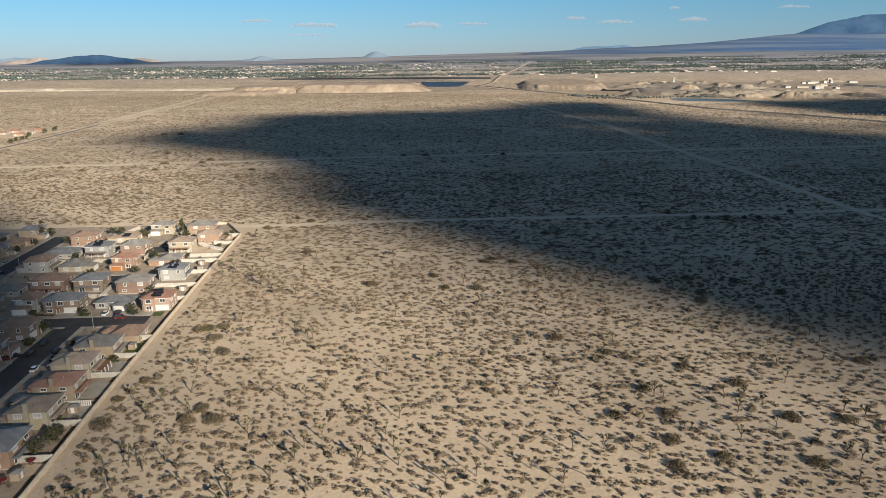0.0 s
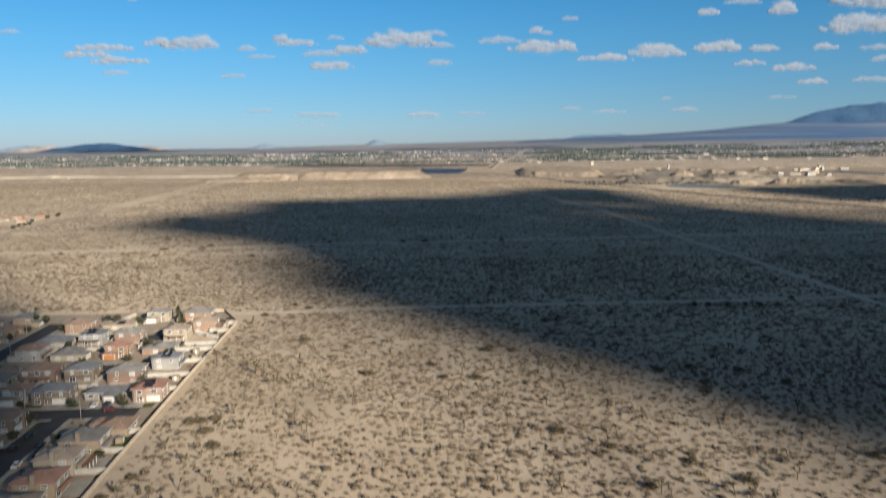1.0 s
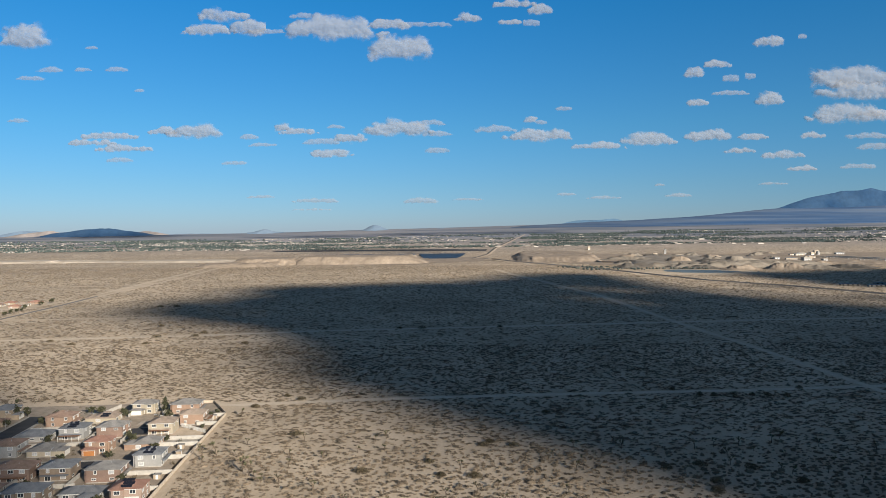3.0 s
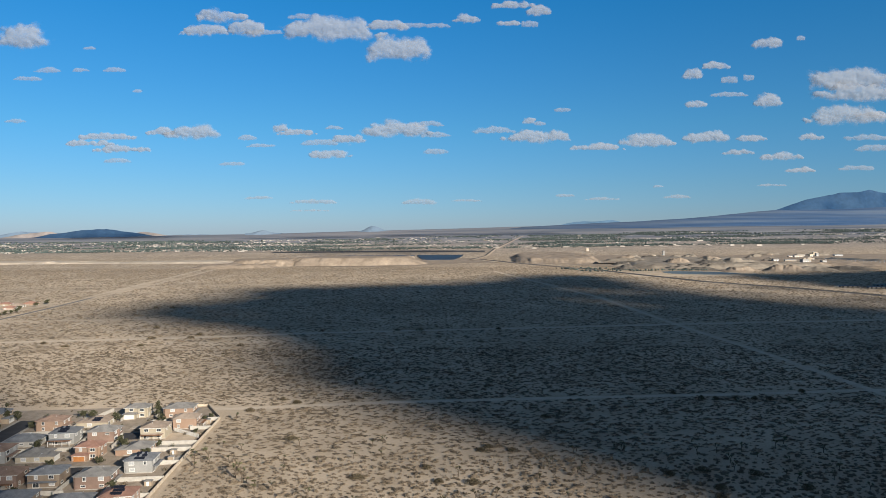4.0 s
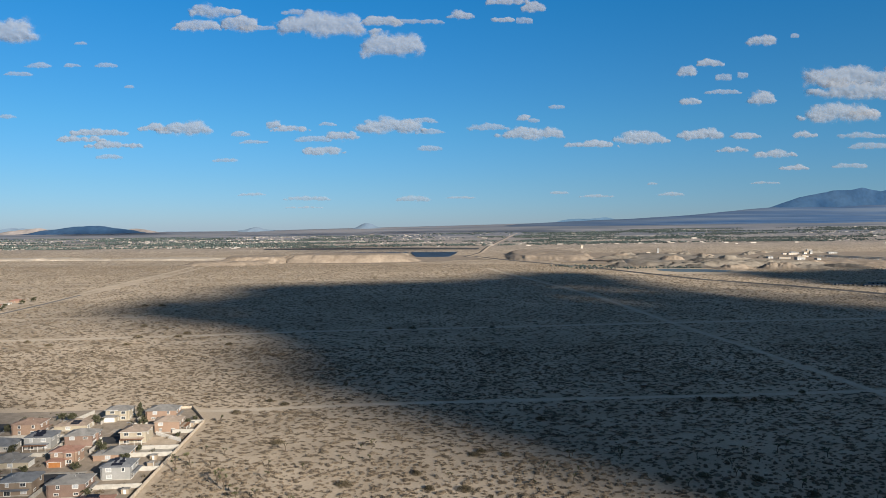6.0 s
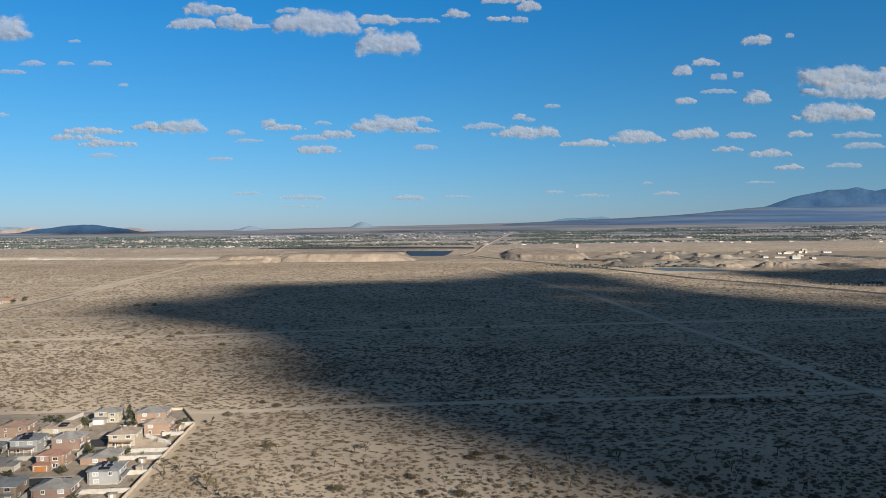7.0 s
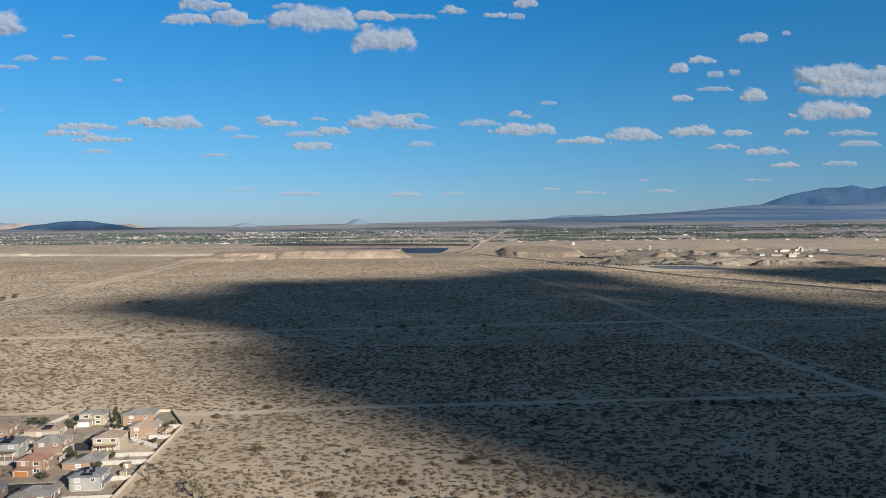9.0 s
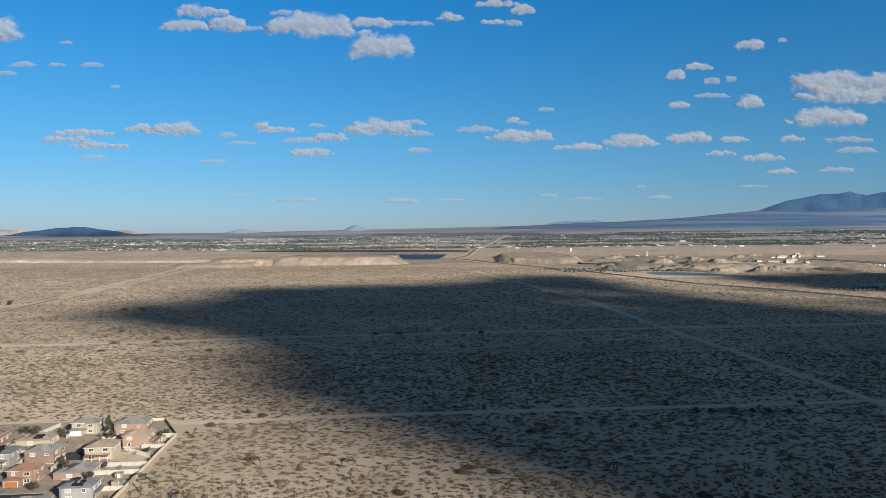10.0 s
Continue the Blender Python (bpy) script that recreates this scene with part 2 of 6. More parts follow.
# Grey-blue green: distance haze is mixed into the leaf colour.
HAZED_TREE = material("town_trees", (0.041, 0.060, 0.060), (0.079, 0.101, 0.094), 60.0, 0.95, island=0.4)
FRINGE = cloud_material("cloud_fringe", 0.80, 0.30, 0.05)
THICK_VAPOUR = cloud_material("thick_cloud_vapour", 0.65, 1.0, 0.96)


def vapour_material(name, most, scale):
    """Sunlit cloud: white vapour as dense as the mesh's own density layer says, frayed by noise. most: how dense it gets; scale: metres of the fraying."""
    m = bpy.data.materials.new(name)
    m.use_nodes = True
    n, l = m.node_tree.nodes, m.node_tree.links
    n.remove(n["Principled BSDF"])
    dif, tl, clear = (n.new("ShaderNode" + k) for k in ("BsdfDiffuse", "BsdfTranslucent", "BsdfTransparent"))
    dif.inputs["Color"].default_value = tl.inputs["Color"].default_value = (0.350, 0.388, 0.455, 1)
    body, mix = n.new("ShaderNodeMixShader"), n.new("ShaderNodeMixShader")
    body.inputs[0].default_value = 0.40
    l.new(dif.outputs[0], body.inputs[1])
    l.new(tl.outputs[0], body.inputs[2])
    dens = n.new("ShaderNodeAttribute")
    dens.attribute_name = "vapour_amount"
    geo = n.new("ShaderNodeNewGeometry")
    noi = n.new("ShaderNodeTexNoise")
    noi.inputs["Scale"].default_value = 1 / scale
    noi.inputs["Detail"].default_value = 5
    noi.inputs["Roughness"].default_value = 0.6
    l.new(geo.outputs["Position"], noi.inputs["Vector"])
    fray = n.new("ShaderNodeMath")
    fray.operation = "MULTIPLY_ADD"
    fray.inputs[1].default_value = 1.5
    fray.inputs[2].default_value = -0.76
    l.new(noi.outputs["Fac"], fray.inputs[0])
    both = n.new("ShaderNodeMath")
    both.operation = "ADD"
    l.new(dens.outputs["Fac"], both.inputs[0])
    l.new(fray.outputs[0], both.inputs[1])
    rg = n.new("ShaderNodeMapRange")
    rg.interpolation_type = "SMOOTHSTEP"
    rg.inputs["From Min"].default_value, rg.inputs["From Max"].default_value = 0.12, 1.02
    rg.inputs["To Min"].default_value, rg.inputs["To Max"].default_value = 0.0, most
    l.new(both.outputs[0], rg.inputs["Value"])
    l.new(rg.outputs[0], mix.inputs[0])
    l.new(clear.outputs[0], mix.inputs[1])
    l.new(body.outputs[0], mix.inputs[2])
    l.new(mix.outputs[0], n["Material Output"].inputs["Surface"])
    return m


VAPOUR = vapour_material("cloud_vapour", 0.77, 75.0)
WISP = vapour_material("wisp_vapour", 0.56, 40.0)


def glass_material():
    m = bpy.data.materials.new("window_glass")
    m.use_nodes = True
    b = m.node_tree.nodes["Principled BSDF"]
    b.inputs["Base Color"].default_value = (0.035, 0.042, 0.05, 1)
    b.inputs["Roughness"].default_value = 0.06
    return m


GLASS = glass_material()


# ---------------------------------------------------------------- mesh helpers
def mesh_object(name, verts, faces, mat, parent=None, smooth=False):
    me = bpy.data.meshes.new(name)
    me.from_pydata([tuple(v) for v in verts], [], faces)
    me.materials.append(mat)
    if smooth:
        me.polygons.foreach_set("use_smooth", [True] * len(me.polygons))
    me.update()
    ob = new(name, me)
    ob.parent = parent
    return ob


def share(name, me, parent, m):
    """Another object on an existing mesh, placed in its parent's space."""
    ob = new(name, me)
    ob.parent = parent
    ob.matrix_basis = m
    return ob


BOX = ((0, 3, 2, 1), (4, 5, 6, 7), (0, 1, 5, 4), (1, 2, 6, 5), (2, 3, 7, 6), (3, 0, 4, 7))


class Shape:
    """Collects boxes, prisms and tubes into one mesh."""

    def __init__(self):
        self.v, self.f = [], []

    def box(self, x0, x1, y0, y1, z0, z1, taper=0.0):
        k = len(self.v)
        t = taper
        self.v += [(x0, y0, z0), (x1, y0, z0), (x1, y1, z0), (x0, y1, z0),
                   (x0 + t, y0 + t, z1), (x1 - t, y0 + t, z1), (x1 - t, y1 - t, z1), (x0 + t, y1 - t, z1)]
        self.f += [tuple(k + i for i in q) for q in BOX]
        return self

    def hip(self, x0, x1, y0, y1, z, pitch=0.40, drop=0.18):
        """A hipped roof on the rectangle, with a fascia that hangs down by drop."""
        w, d = x1 - x0, y1 - y0
        h = min(w, d) / 2
        top = z + h * pitch
        k = len(self.v)
        self.v += [(x0, y0, z - drop), (x1, y0, z - drop), (x1, y1, z - drop), (x0, y1, z - drop),
                   (x0, y0, z), (x1, y0, z), (x1, y1, z), (x0, y1, z)]
        if w >= d:
            self.v += [(x0 + h, (y0 + y1) / 2, top), (x1 - h, (y0 + y1) / 2, top)]
            slopes = [(4, 5, 9, 8), (6, 7, 8, 9), (5, 6, 9), (7, 4, 8)]
        else:
            self.v += [((x0 + x1) / 2, y0 + h, top), ((x0 + x1) / 2, y1 - h, top)]
            slopes = [(5, 6, 9, 8), (7, 4, 8, 9), (4, 5, 8), (6, 7, 9)]
        for q in [(0, 3, 2, 1), (0, 1, 5, 4), (1, 2, 6, 5), (2, 3, 7, 6), (3, 0, 4, 7), *slopes]:
            self.f.append(tuple(k + i for i in q))
        return self

    def tube(self, a, b, ra, rb, sides=6):
        a, b = Vector(a), Vector(b)
        q = (b - a).to_track_quat("Z", "Y")
        k = len(self.v)
        for p, r in ((a, ra), (b, rb)):
            for i in range(sides):
                t = 2 * math.pi * i / sides
                self.v.append(tuple(p + q @ Vector((math.cos(t) * r, math.sin(t) * r, 0))))
        for i in range(sides):
            j = (i + 1) % sides
            self.f.append((k + i, k + j, k + sides + j, k + sides + i))
        self.f.append(tuple(k + sides + i for i in range(sides)))
        self.f.append(tuple(k + sides - 1 - i for i in range(sides)))
        return self

    def make(self, name, mat, parent=None, smooth=False):
        return mesh_object(name, self.v, self.f, mat, parent, smooth)


# ---------------------------------------------------------------- ground
def land(x, y):
    """Height of the ground: flat desert, rising gently to the far valley's rim."""
    x, y = np.asarray(x, float), np.asarray(y, float)
    az = np.clip(x / np.maximum(y, 500), -0.9, 0.9)
    rim = 100 + 4950 * (-0.0022 + 0.0085 * az)
    k = np.clip((y - 2850) / 2100, 0, 1)
    z = rim * k ** 0.92
    lip = np.clip((y - 4150) / 800, 0, 1)
    z = z + (6 + 26 * np.clip((az + 0.25) / 0.4, 0, 1)) * lip ** 1.5
    z = z + np.clip((y - 1700) / 800, 0, 1) * 1.5 * np.sin(x / 210.0 + 1.3) * np.sin(y / 160.0)
    return z


def height(x, y):
    return float(land(x, y))


def sheet(name, xs, ys, mat):
    gx, gy = np.meshgrid(xs, ys)
    z = land(gx, gy)
    nx, ny = len(xs), len(ys)
    verts = np.stack([gx.ravel(), gy.ravel(), z.ravel()], 1)
    faces = [(j * nx + i, j * nx + i + 1, (j + 1) * nx + i + 1, (j + 1) * nx + i) for j in range(ny - 1) for i in range(nx - 1)]
    return mesh_object(name, verts.tolist(), faces, mat, smooth=True)


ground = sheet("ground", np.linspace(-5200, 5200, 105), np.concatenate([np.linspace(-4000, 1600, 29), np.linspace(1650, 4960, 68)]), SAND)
tagged(ground, "tan desert sand plain with pale washes and crust", "ground", kind="structure")


def strip(name, points, width, mat, lift, label, category="dirt road", rough=0.5):
    """A road ribbon through the points, lying on the land."""
    pts = []
    for (ax, ay), (bx, by) in zip(points, points[1:]):
        n = max(2, int(math.hypot(bx - ax, by - ay) / 12))
        pts += [(ax + (bx - ax) * i / n, ay + (by - ay) * i / n) for i in range(n)]
    pts.append(points[-1])
    verts, faces = [], []
    for i, (x, y) in enumerate(pts):
        a, b = pts[max(i - 1, 0)], pts[min(i + 1, len(pts) - 1)]
        dx, dy = b[0] - a[0], b[1] - a[1]
        s = math.hypot(dx, dy)
        nx, ny = -dy / s, dx / s
        for side in (1, -1):
            h = width / 2 * (1 + rough * 0.5 * noise.noise(Vector((x / 17.0, y / 17.0, side * 3.0))))
            px, py = x + nx * h * side, y + ny * h * side
            verts.append((px, py, height(px, py) + lift))
    for i in range(len(pts) - 1):
        faces.append((2 * i, 2 * i + 1, 2 * i + 3, 2 * i + 2))
    ob = mesh_object(name, verts, faces, mat)
    return tagged(ob, label, category, kind="structure")


ROADS = []


def dirt_road(points, width, mat=None, lift=0.05, label="pale packed dirt track across the desert scrub", name="dirt_road"):
    ROADS.append((points, width))
    return strip(name, points, width, mat or TRACK, lift, label)


# tracks on a square grid through the scrub
dirt_road([(-133, 420), (-119, 417), (-30, 429), (78, 437), (188, 443), (292, 452), (520, 470), (900, 500)], 5.6)
dirt_road([(-620, 640), (-400, 669), (-252, 687), (-95, 718), (75, 736), (251, 758), (493, 782), (900, 820)], 7.6)
dirt_road([(300, -60), (284, 250), (273, 440), (267, 587), (255, 753), (243, 1057), (190, 1410), (155, 1629), (140, 1760)], 5.4, lift=0.09)
dirt_road([(-700, 1310), (-466, 1337), (-77, 1382), (190, 1412), (420, 1440)], 6.0, TRACK_WORN)
dirt_road([(-900, 790), (-560, 815), (-330, 835)], 4.0, TRACK_WORN)
dirt_road([(-1100, 1262), (-762, 1254), (-554, 1230)], 5.0, TRACK_WORN)
dirt_road([(-530, 1040), (-556, 1490), (-616, 2089), (-640, 2390)], 5.0, TRACK_WORN, lift=0.06)
dirt_road([(-552, 1150), (-585, 1480), (-640, 2000)], 4.0, TRACK, lift=0.05)
# track outside the estate's boundary wall
dirt_road([(-94.1, 60), (-96.4, 144), (-102.0, 208.7), (-109.0, 301.3), (-115.0, 395)], 2.2, SOFT_TRACK, lift=0.07, label="pale sandy strip beside the boundary wall")
# paved road to the estate on the far side
strip("road", [(-505, 640), (-514, 854), (-524, 992), (-538, 1115)], 6.5, ASPHALT_OLD, 0.12, "worn grey two-lane asphalt road", "road", 0.05)
ROADS.append(([(-505, 640), (-514, 854), (-524, 992), (-549, 1219), (-600, 1700)], 8.0))

# the housing estate's graded pad
GRID = radians(4.6)
PAD = ((-96, 60), (-98.3, 144), (-103.9, 208.7), (-110.9, 301.3), (-117.0, 395.5), (-134, 425.5), (-232, 417), (-330, 409), (-330, 60))
tagged(mesh_object("estate_pad", [(x, y, 0.10) for x, y in PAD] + [(x, y, -0.5) for x, y in PAD],
                   [tuple(range(9))[::-1], *[(i, (i + 1) % 9, 9 + (i + 1) % 9, 9 + i) for i in range(9)]], YARD),
       "graded gravel and bare soil of the housing lots", "ground", kind="structure")


# ---------------------------------------------------------------- streets of the estate
def paved(name, points, z0, z1, mat, label, category):
    n = len(points)
    ob = mesh_object(name, [(x, y, z1) for x, y in points] + [(x, y, z0) for x, y in points],
                     [tuple(range(n)), *[(i, n + i, n + (i + 1) % n, (i + 1) % n) for i in range(n)]], mat)
    return tagged(ob, label, category, kind="structure")


def along(x, y, u, v):
    """A point u metres along and v metres across the estate's grid from (x, y)."""
    return (x + u * math.cos(GRID) - v * math.sin(GRID), y + u * math.sin(GRID) + v * math.cos(GRID))


def quad(x, y, u0, u1, v0, v1):
    return [along(x, y, u0, v0), along(x, y, u1, v0), along(x, y, u1, v1), along(x, y, u0, v1)]


STREET = "dark smooth asphalt residential street"
paved("street_a", quad(-139.5, 200, -5.0, 5.0, -140, 52.8), 0.0, 0.13, ASPHALT, STREET, "street")
paved("street_b", quad(-140, 258.0, -60, 24, -5.0, 5.0), 0.0, 0.135, ASPHALT, STREET, "street")
paved("street_c", quad(-215.5, 350, -5.2, 5.2, -80, 45), 0.0, 0.13, ASPHALT, STREET, "street")
paved("court_a", quad(-150, 314.5, -28, 9, -4.5, 4.5), 0.0, 0.128, ASPHALT, "dark asphalt court between the houses", "street")
paved("court_b", quad(-149, 364, -8, 5, -5, 7), 0.0, 0.128, ASPHALT, "dark asphalt court between the houses", "street")
for x, y, u0, u1, v0, v1 in ((-139.5, 200, -6.6, -5.0, -140, 52.6), (-139.5, 200, 5.0, 6.6, -140, 52.6), (-140, 258, -60, 24, 5.0, 6.5),
                             (-140, 258, -60, -5.2, -6.5, -5.0), (-140, 258, 6.8, 24, -6.5, -5.0), (-215.5, 350, -6.8, -5.2, -80, 45),
                             (-215.5, 350, 5.2, 6.8, -80, 45), (-150, 314.5, -28, 9, 4.5, 5.9)):
    paved("pavement", quad(x, y, u0, u1, v0, v1), 0.0, 0.25, CONCRETE, "pale concrete pavement with a kerb", "pavement")

# ---------------------------------------------------------------- walls between the lots
def wall_run(name, a, b, h, thick, mat, label, z=0.1, cap=True, kind="structure", piers=True):
    d = Vector((b[0] - a[0], b[1] - a[1]))
    s = Shape().box(0, d.length, -thick / 2, thick / 2, 0, h)
    ob = s.make(name, mat)
    ob.matrix_world = pose(a[0], a[1], z, 0, 0, math.degrees(math.atan2(d.y, d.x)))
    if cap:
        Shape().box(-0.03, d.length + 0.03, -thick / 2 - 0.05, thick / 2 + 0.05, h, h + 0.09).make("cap", mat, ob)
    count = int(d.length / 6)
    for i in range(count + 1 if piers else 0):
        x = d.length * i / max(count, 1)
        Shape().box(x - 0.2, x + 0.2, -thick / 2 - 0.09, thick / 2 + 0.09, 0, h + 0.16).make("pilaster", mat, ob)
    return tagged(ob, label, "wall", kind=kind)


EDGE = ((-96, 60), (-98.3, 144), (-103.9, 208.7), (-110.9, 301.3), (-117.0, 395.5), (-132.5, 423.5), (-156, 421.5))
for i, (a, b) in enumerate(zip(EDGE, EDGE[1:])):
    wall_run("boundary_wall", a, b, 1.45, 0.25, BLOCK, "tan concrete block wall round the estate", 0.0, piers=False)


# dark strip on the inner side paints the shadow of the wall
for a, b in zip(EDGE[:4], EDGE[1:5]):
    paved("planting_strip", [(a[0] - 2.7, a[1]), (a[0] - 0.2, a[1]), (b[0] - 0.2, b[1]), (b[0] - 2.7, b[1])], 0.0, 0.14, MULCH_AND_SHADE, "dark strip painted as shade along the foot of the wall", "yard")


def edge_x(y):
    for (ax, ay), (bx, by) in zip(EDGE, EDGE[1:5]):
        if ay <= y <= by:
            return ax + (bx - ax) * (y - ay) / (by - ay)
    return -117.0


for y, run in ((160, 9), (178, 13), (209, 13), (224, 12), (240, 16), (283.5, 13), (302, 22), (322, 12), (341, 25), (351, 27), (376, 10), (393, 13)):
    x = edge_x(y) - 0.3
    wall_run("yard_wall", along(x, y, -run, 0), (x, y), 1.8, 0.2, WHITE_WALL, "white painted block wall between back yards", 0.1)
for ax, ay, run, turn in ((-208, 338, 46, 0), (-190, 309, 26, 0), (-178, 284, 34, 0), (-207, 366, 40, 0), (-186, 366, 26, 90), (-169, 340, 22, 90),
                          (-170, 286, 20, 90), (-147, 285, 22, 90), (-128, 284, 18, 90), (-152, 345, 14, 90), (-186, 390, 24, 78), (-169, 392, 24, 90),
                          (-152, 396, 22, 90), (-150, 388, 18, 0), (-133, 380, 16, 90)):
    t = GRID + radians(turn)
    wall_run("yard_wall", (ax, ay), (ax + run * math.cos(t), ay + run * math.sin(t)), 1.8, 0.2, WHITE_WALL, "white painted block wall between back yards", 0.1)

# ---------------------------------------------------------------- houses
WALLS = {
    "orange": material("orange_stucco", (0.248, 0.169, 0.122), (0.297, 0.206, 0.152), 3.0, 0.9, 0.01, 0.2),
    "tan": material("tan_stucco", (0.267, 0.214, 0.156), (0.326, 0.261, 0.192), 3.0, 0.9, 0.01, 0.2),
    "cream": material("cream_stucco", (0.311, 0.272, 0.206), (0.361, 0.318, 0.247), 3.0, 0.9, 0.01, 0.2),
    "white": material("white_stucco", (0.289, 0.279, 0.261), (0.347, 0.337, 0.315), 3.0, 0.9, 0.01, 0.2),
    "grey": material("grey_siding", (0.248, 0.246, 0.237), (0.297, 0.293, 0.281), 3.0, 0.9, 0.01, 0.2),
    "brick": material("red_brown_stucco", (0.184, 0.127, 0.102), (0.229, 0.159, 0.127), 3.0, 0.9, 0.01, 0.2),
    "brown": material("brown_stucco", (0.174, 0.134, 0.102), (0.232, 0.181, 0.137), 3.0, 0.9, 0.01, 0.2),
    "pink": material("salmon_stucco", (0.289, 0.214, 0.169), (0.332, 0.248, 0.203), 3.0, 0.9, 0.01, 0.2),
}
ROOFS = {
    "grey": tile_roof("grey_roof_tiles", (0.171, 0.167, 0.161), (0.252, 0.242, 0.232)),
    "slate": tile_roof("blue_grey_roof_tiles", (0.136, 0.146, 0.161), (0.202, 0.211, 0.227)),
    "tan": tile_roof("tan_roof_tiles", (0.252, 0.202, 0.161), (0.343, 0.277, 0.227)),
    "brown": tile_roof("brown_roof_tiles", (0.211, 0.146, 0.111), (0.302, 0.211, 0.167)),
    "red": tile_roof("red_roof_tiles", (0.257, 0.146, 0.111), (0.333, 0.196, 0.151)),
}
DOORS = {
    "white": TRIM,
    "orange": material("orange_door_paint", (0.33, 0.135, 0.045), (0.39, 0.17, 0.06), 1.0, 0.6),
    "tan": material("tan_door_paint", (0.37, 0.295, 0.215), (0.45, 0.36, 0.265), 1.0, 0.6),
    "brown": WOOD,
}


def window_meshes(w, h, pane=None):
    """Frame with a mullion, sill and pane; the origin lies on the wall at the middle of the opening, facing -y."""
    f = Shape()
    t = 0.18
    f.box(-w / 2 - t, w / 2 + t, -0.07, 0.0, h / 2, h / 2 + t).box(-w / 2 - t, w / 2 + t, -0.07, 0.0, -h / 2 - t, -h / 2)
    f.box(-w / 2 - t, -w / 2, -0.07, 0.0, -h / 2, h / 2).box(w / 2, w / 2 + t, -0.07, 0.0, -h / 2, h / 2)
    f.box(-0.04, 0.04, -0.05, 0.0, -h / 2, h / 2)
    frame_ob = f.make("window", TRIM)
    pane_ob = Shape().box(-w / 2, w / 2, -0.02, -0.003, -h / 2, h / 2).make("pane", pane or GLASS)
    sill_ob = Shape().box(-w / 2 - 0.2, w / 2 + 0.2, -0.16, -0.075, -h / 2 - t - 0.02, -h / 2 - t + 0.08).make("sill", TRIM)
    data = (frame_ob.data, pane_ob.data, sill_ob.data)
    for o in (frame_ob, pane_ob, sill_ob):
        bpy.data.objects.remove(o)
    return data


WINDOWS = {"wide": window_meshes(1.9, 1.25), "slim": window_meshes(1.0, 1.35), "low": window_meshes(1.6, 0.7), "glass_door": window_meshes(2.2, 2.0),
           "wide_blind": window_meshes(1.9, 1.25, BLIND), "slim_blind": window_meshes(1.0, 1.35, BLIND)}


def put_window(house, kind, m):
    fr, pn, sl = WINDOWS[kind]
    win = share("window", fr, house, m)
    share("pane", pn, win, Matrix())
    share("sill", sl, win, Matrix())


SIDE = {"S": 0, "E": 90, "N": 180, "W": -90}
house_count = 0


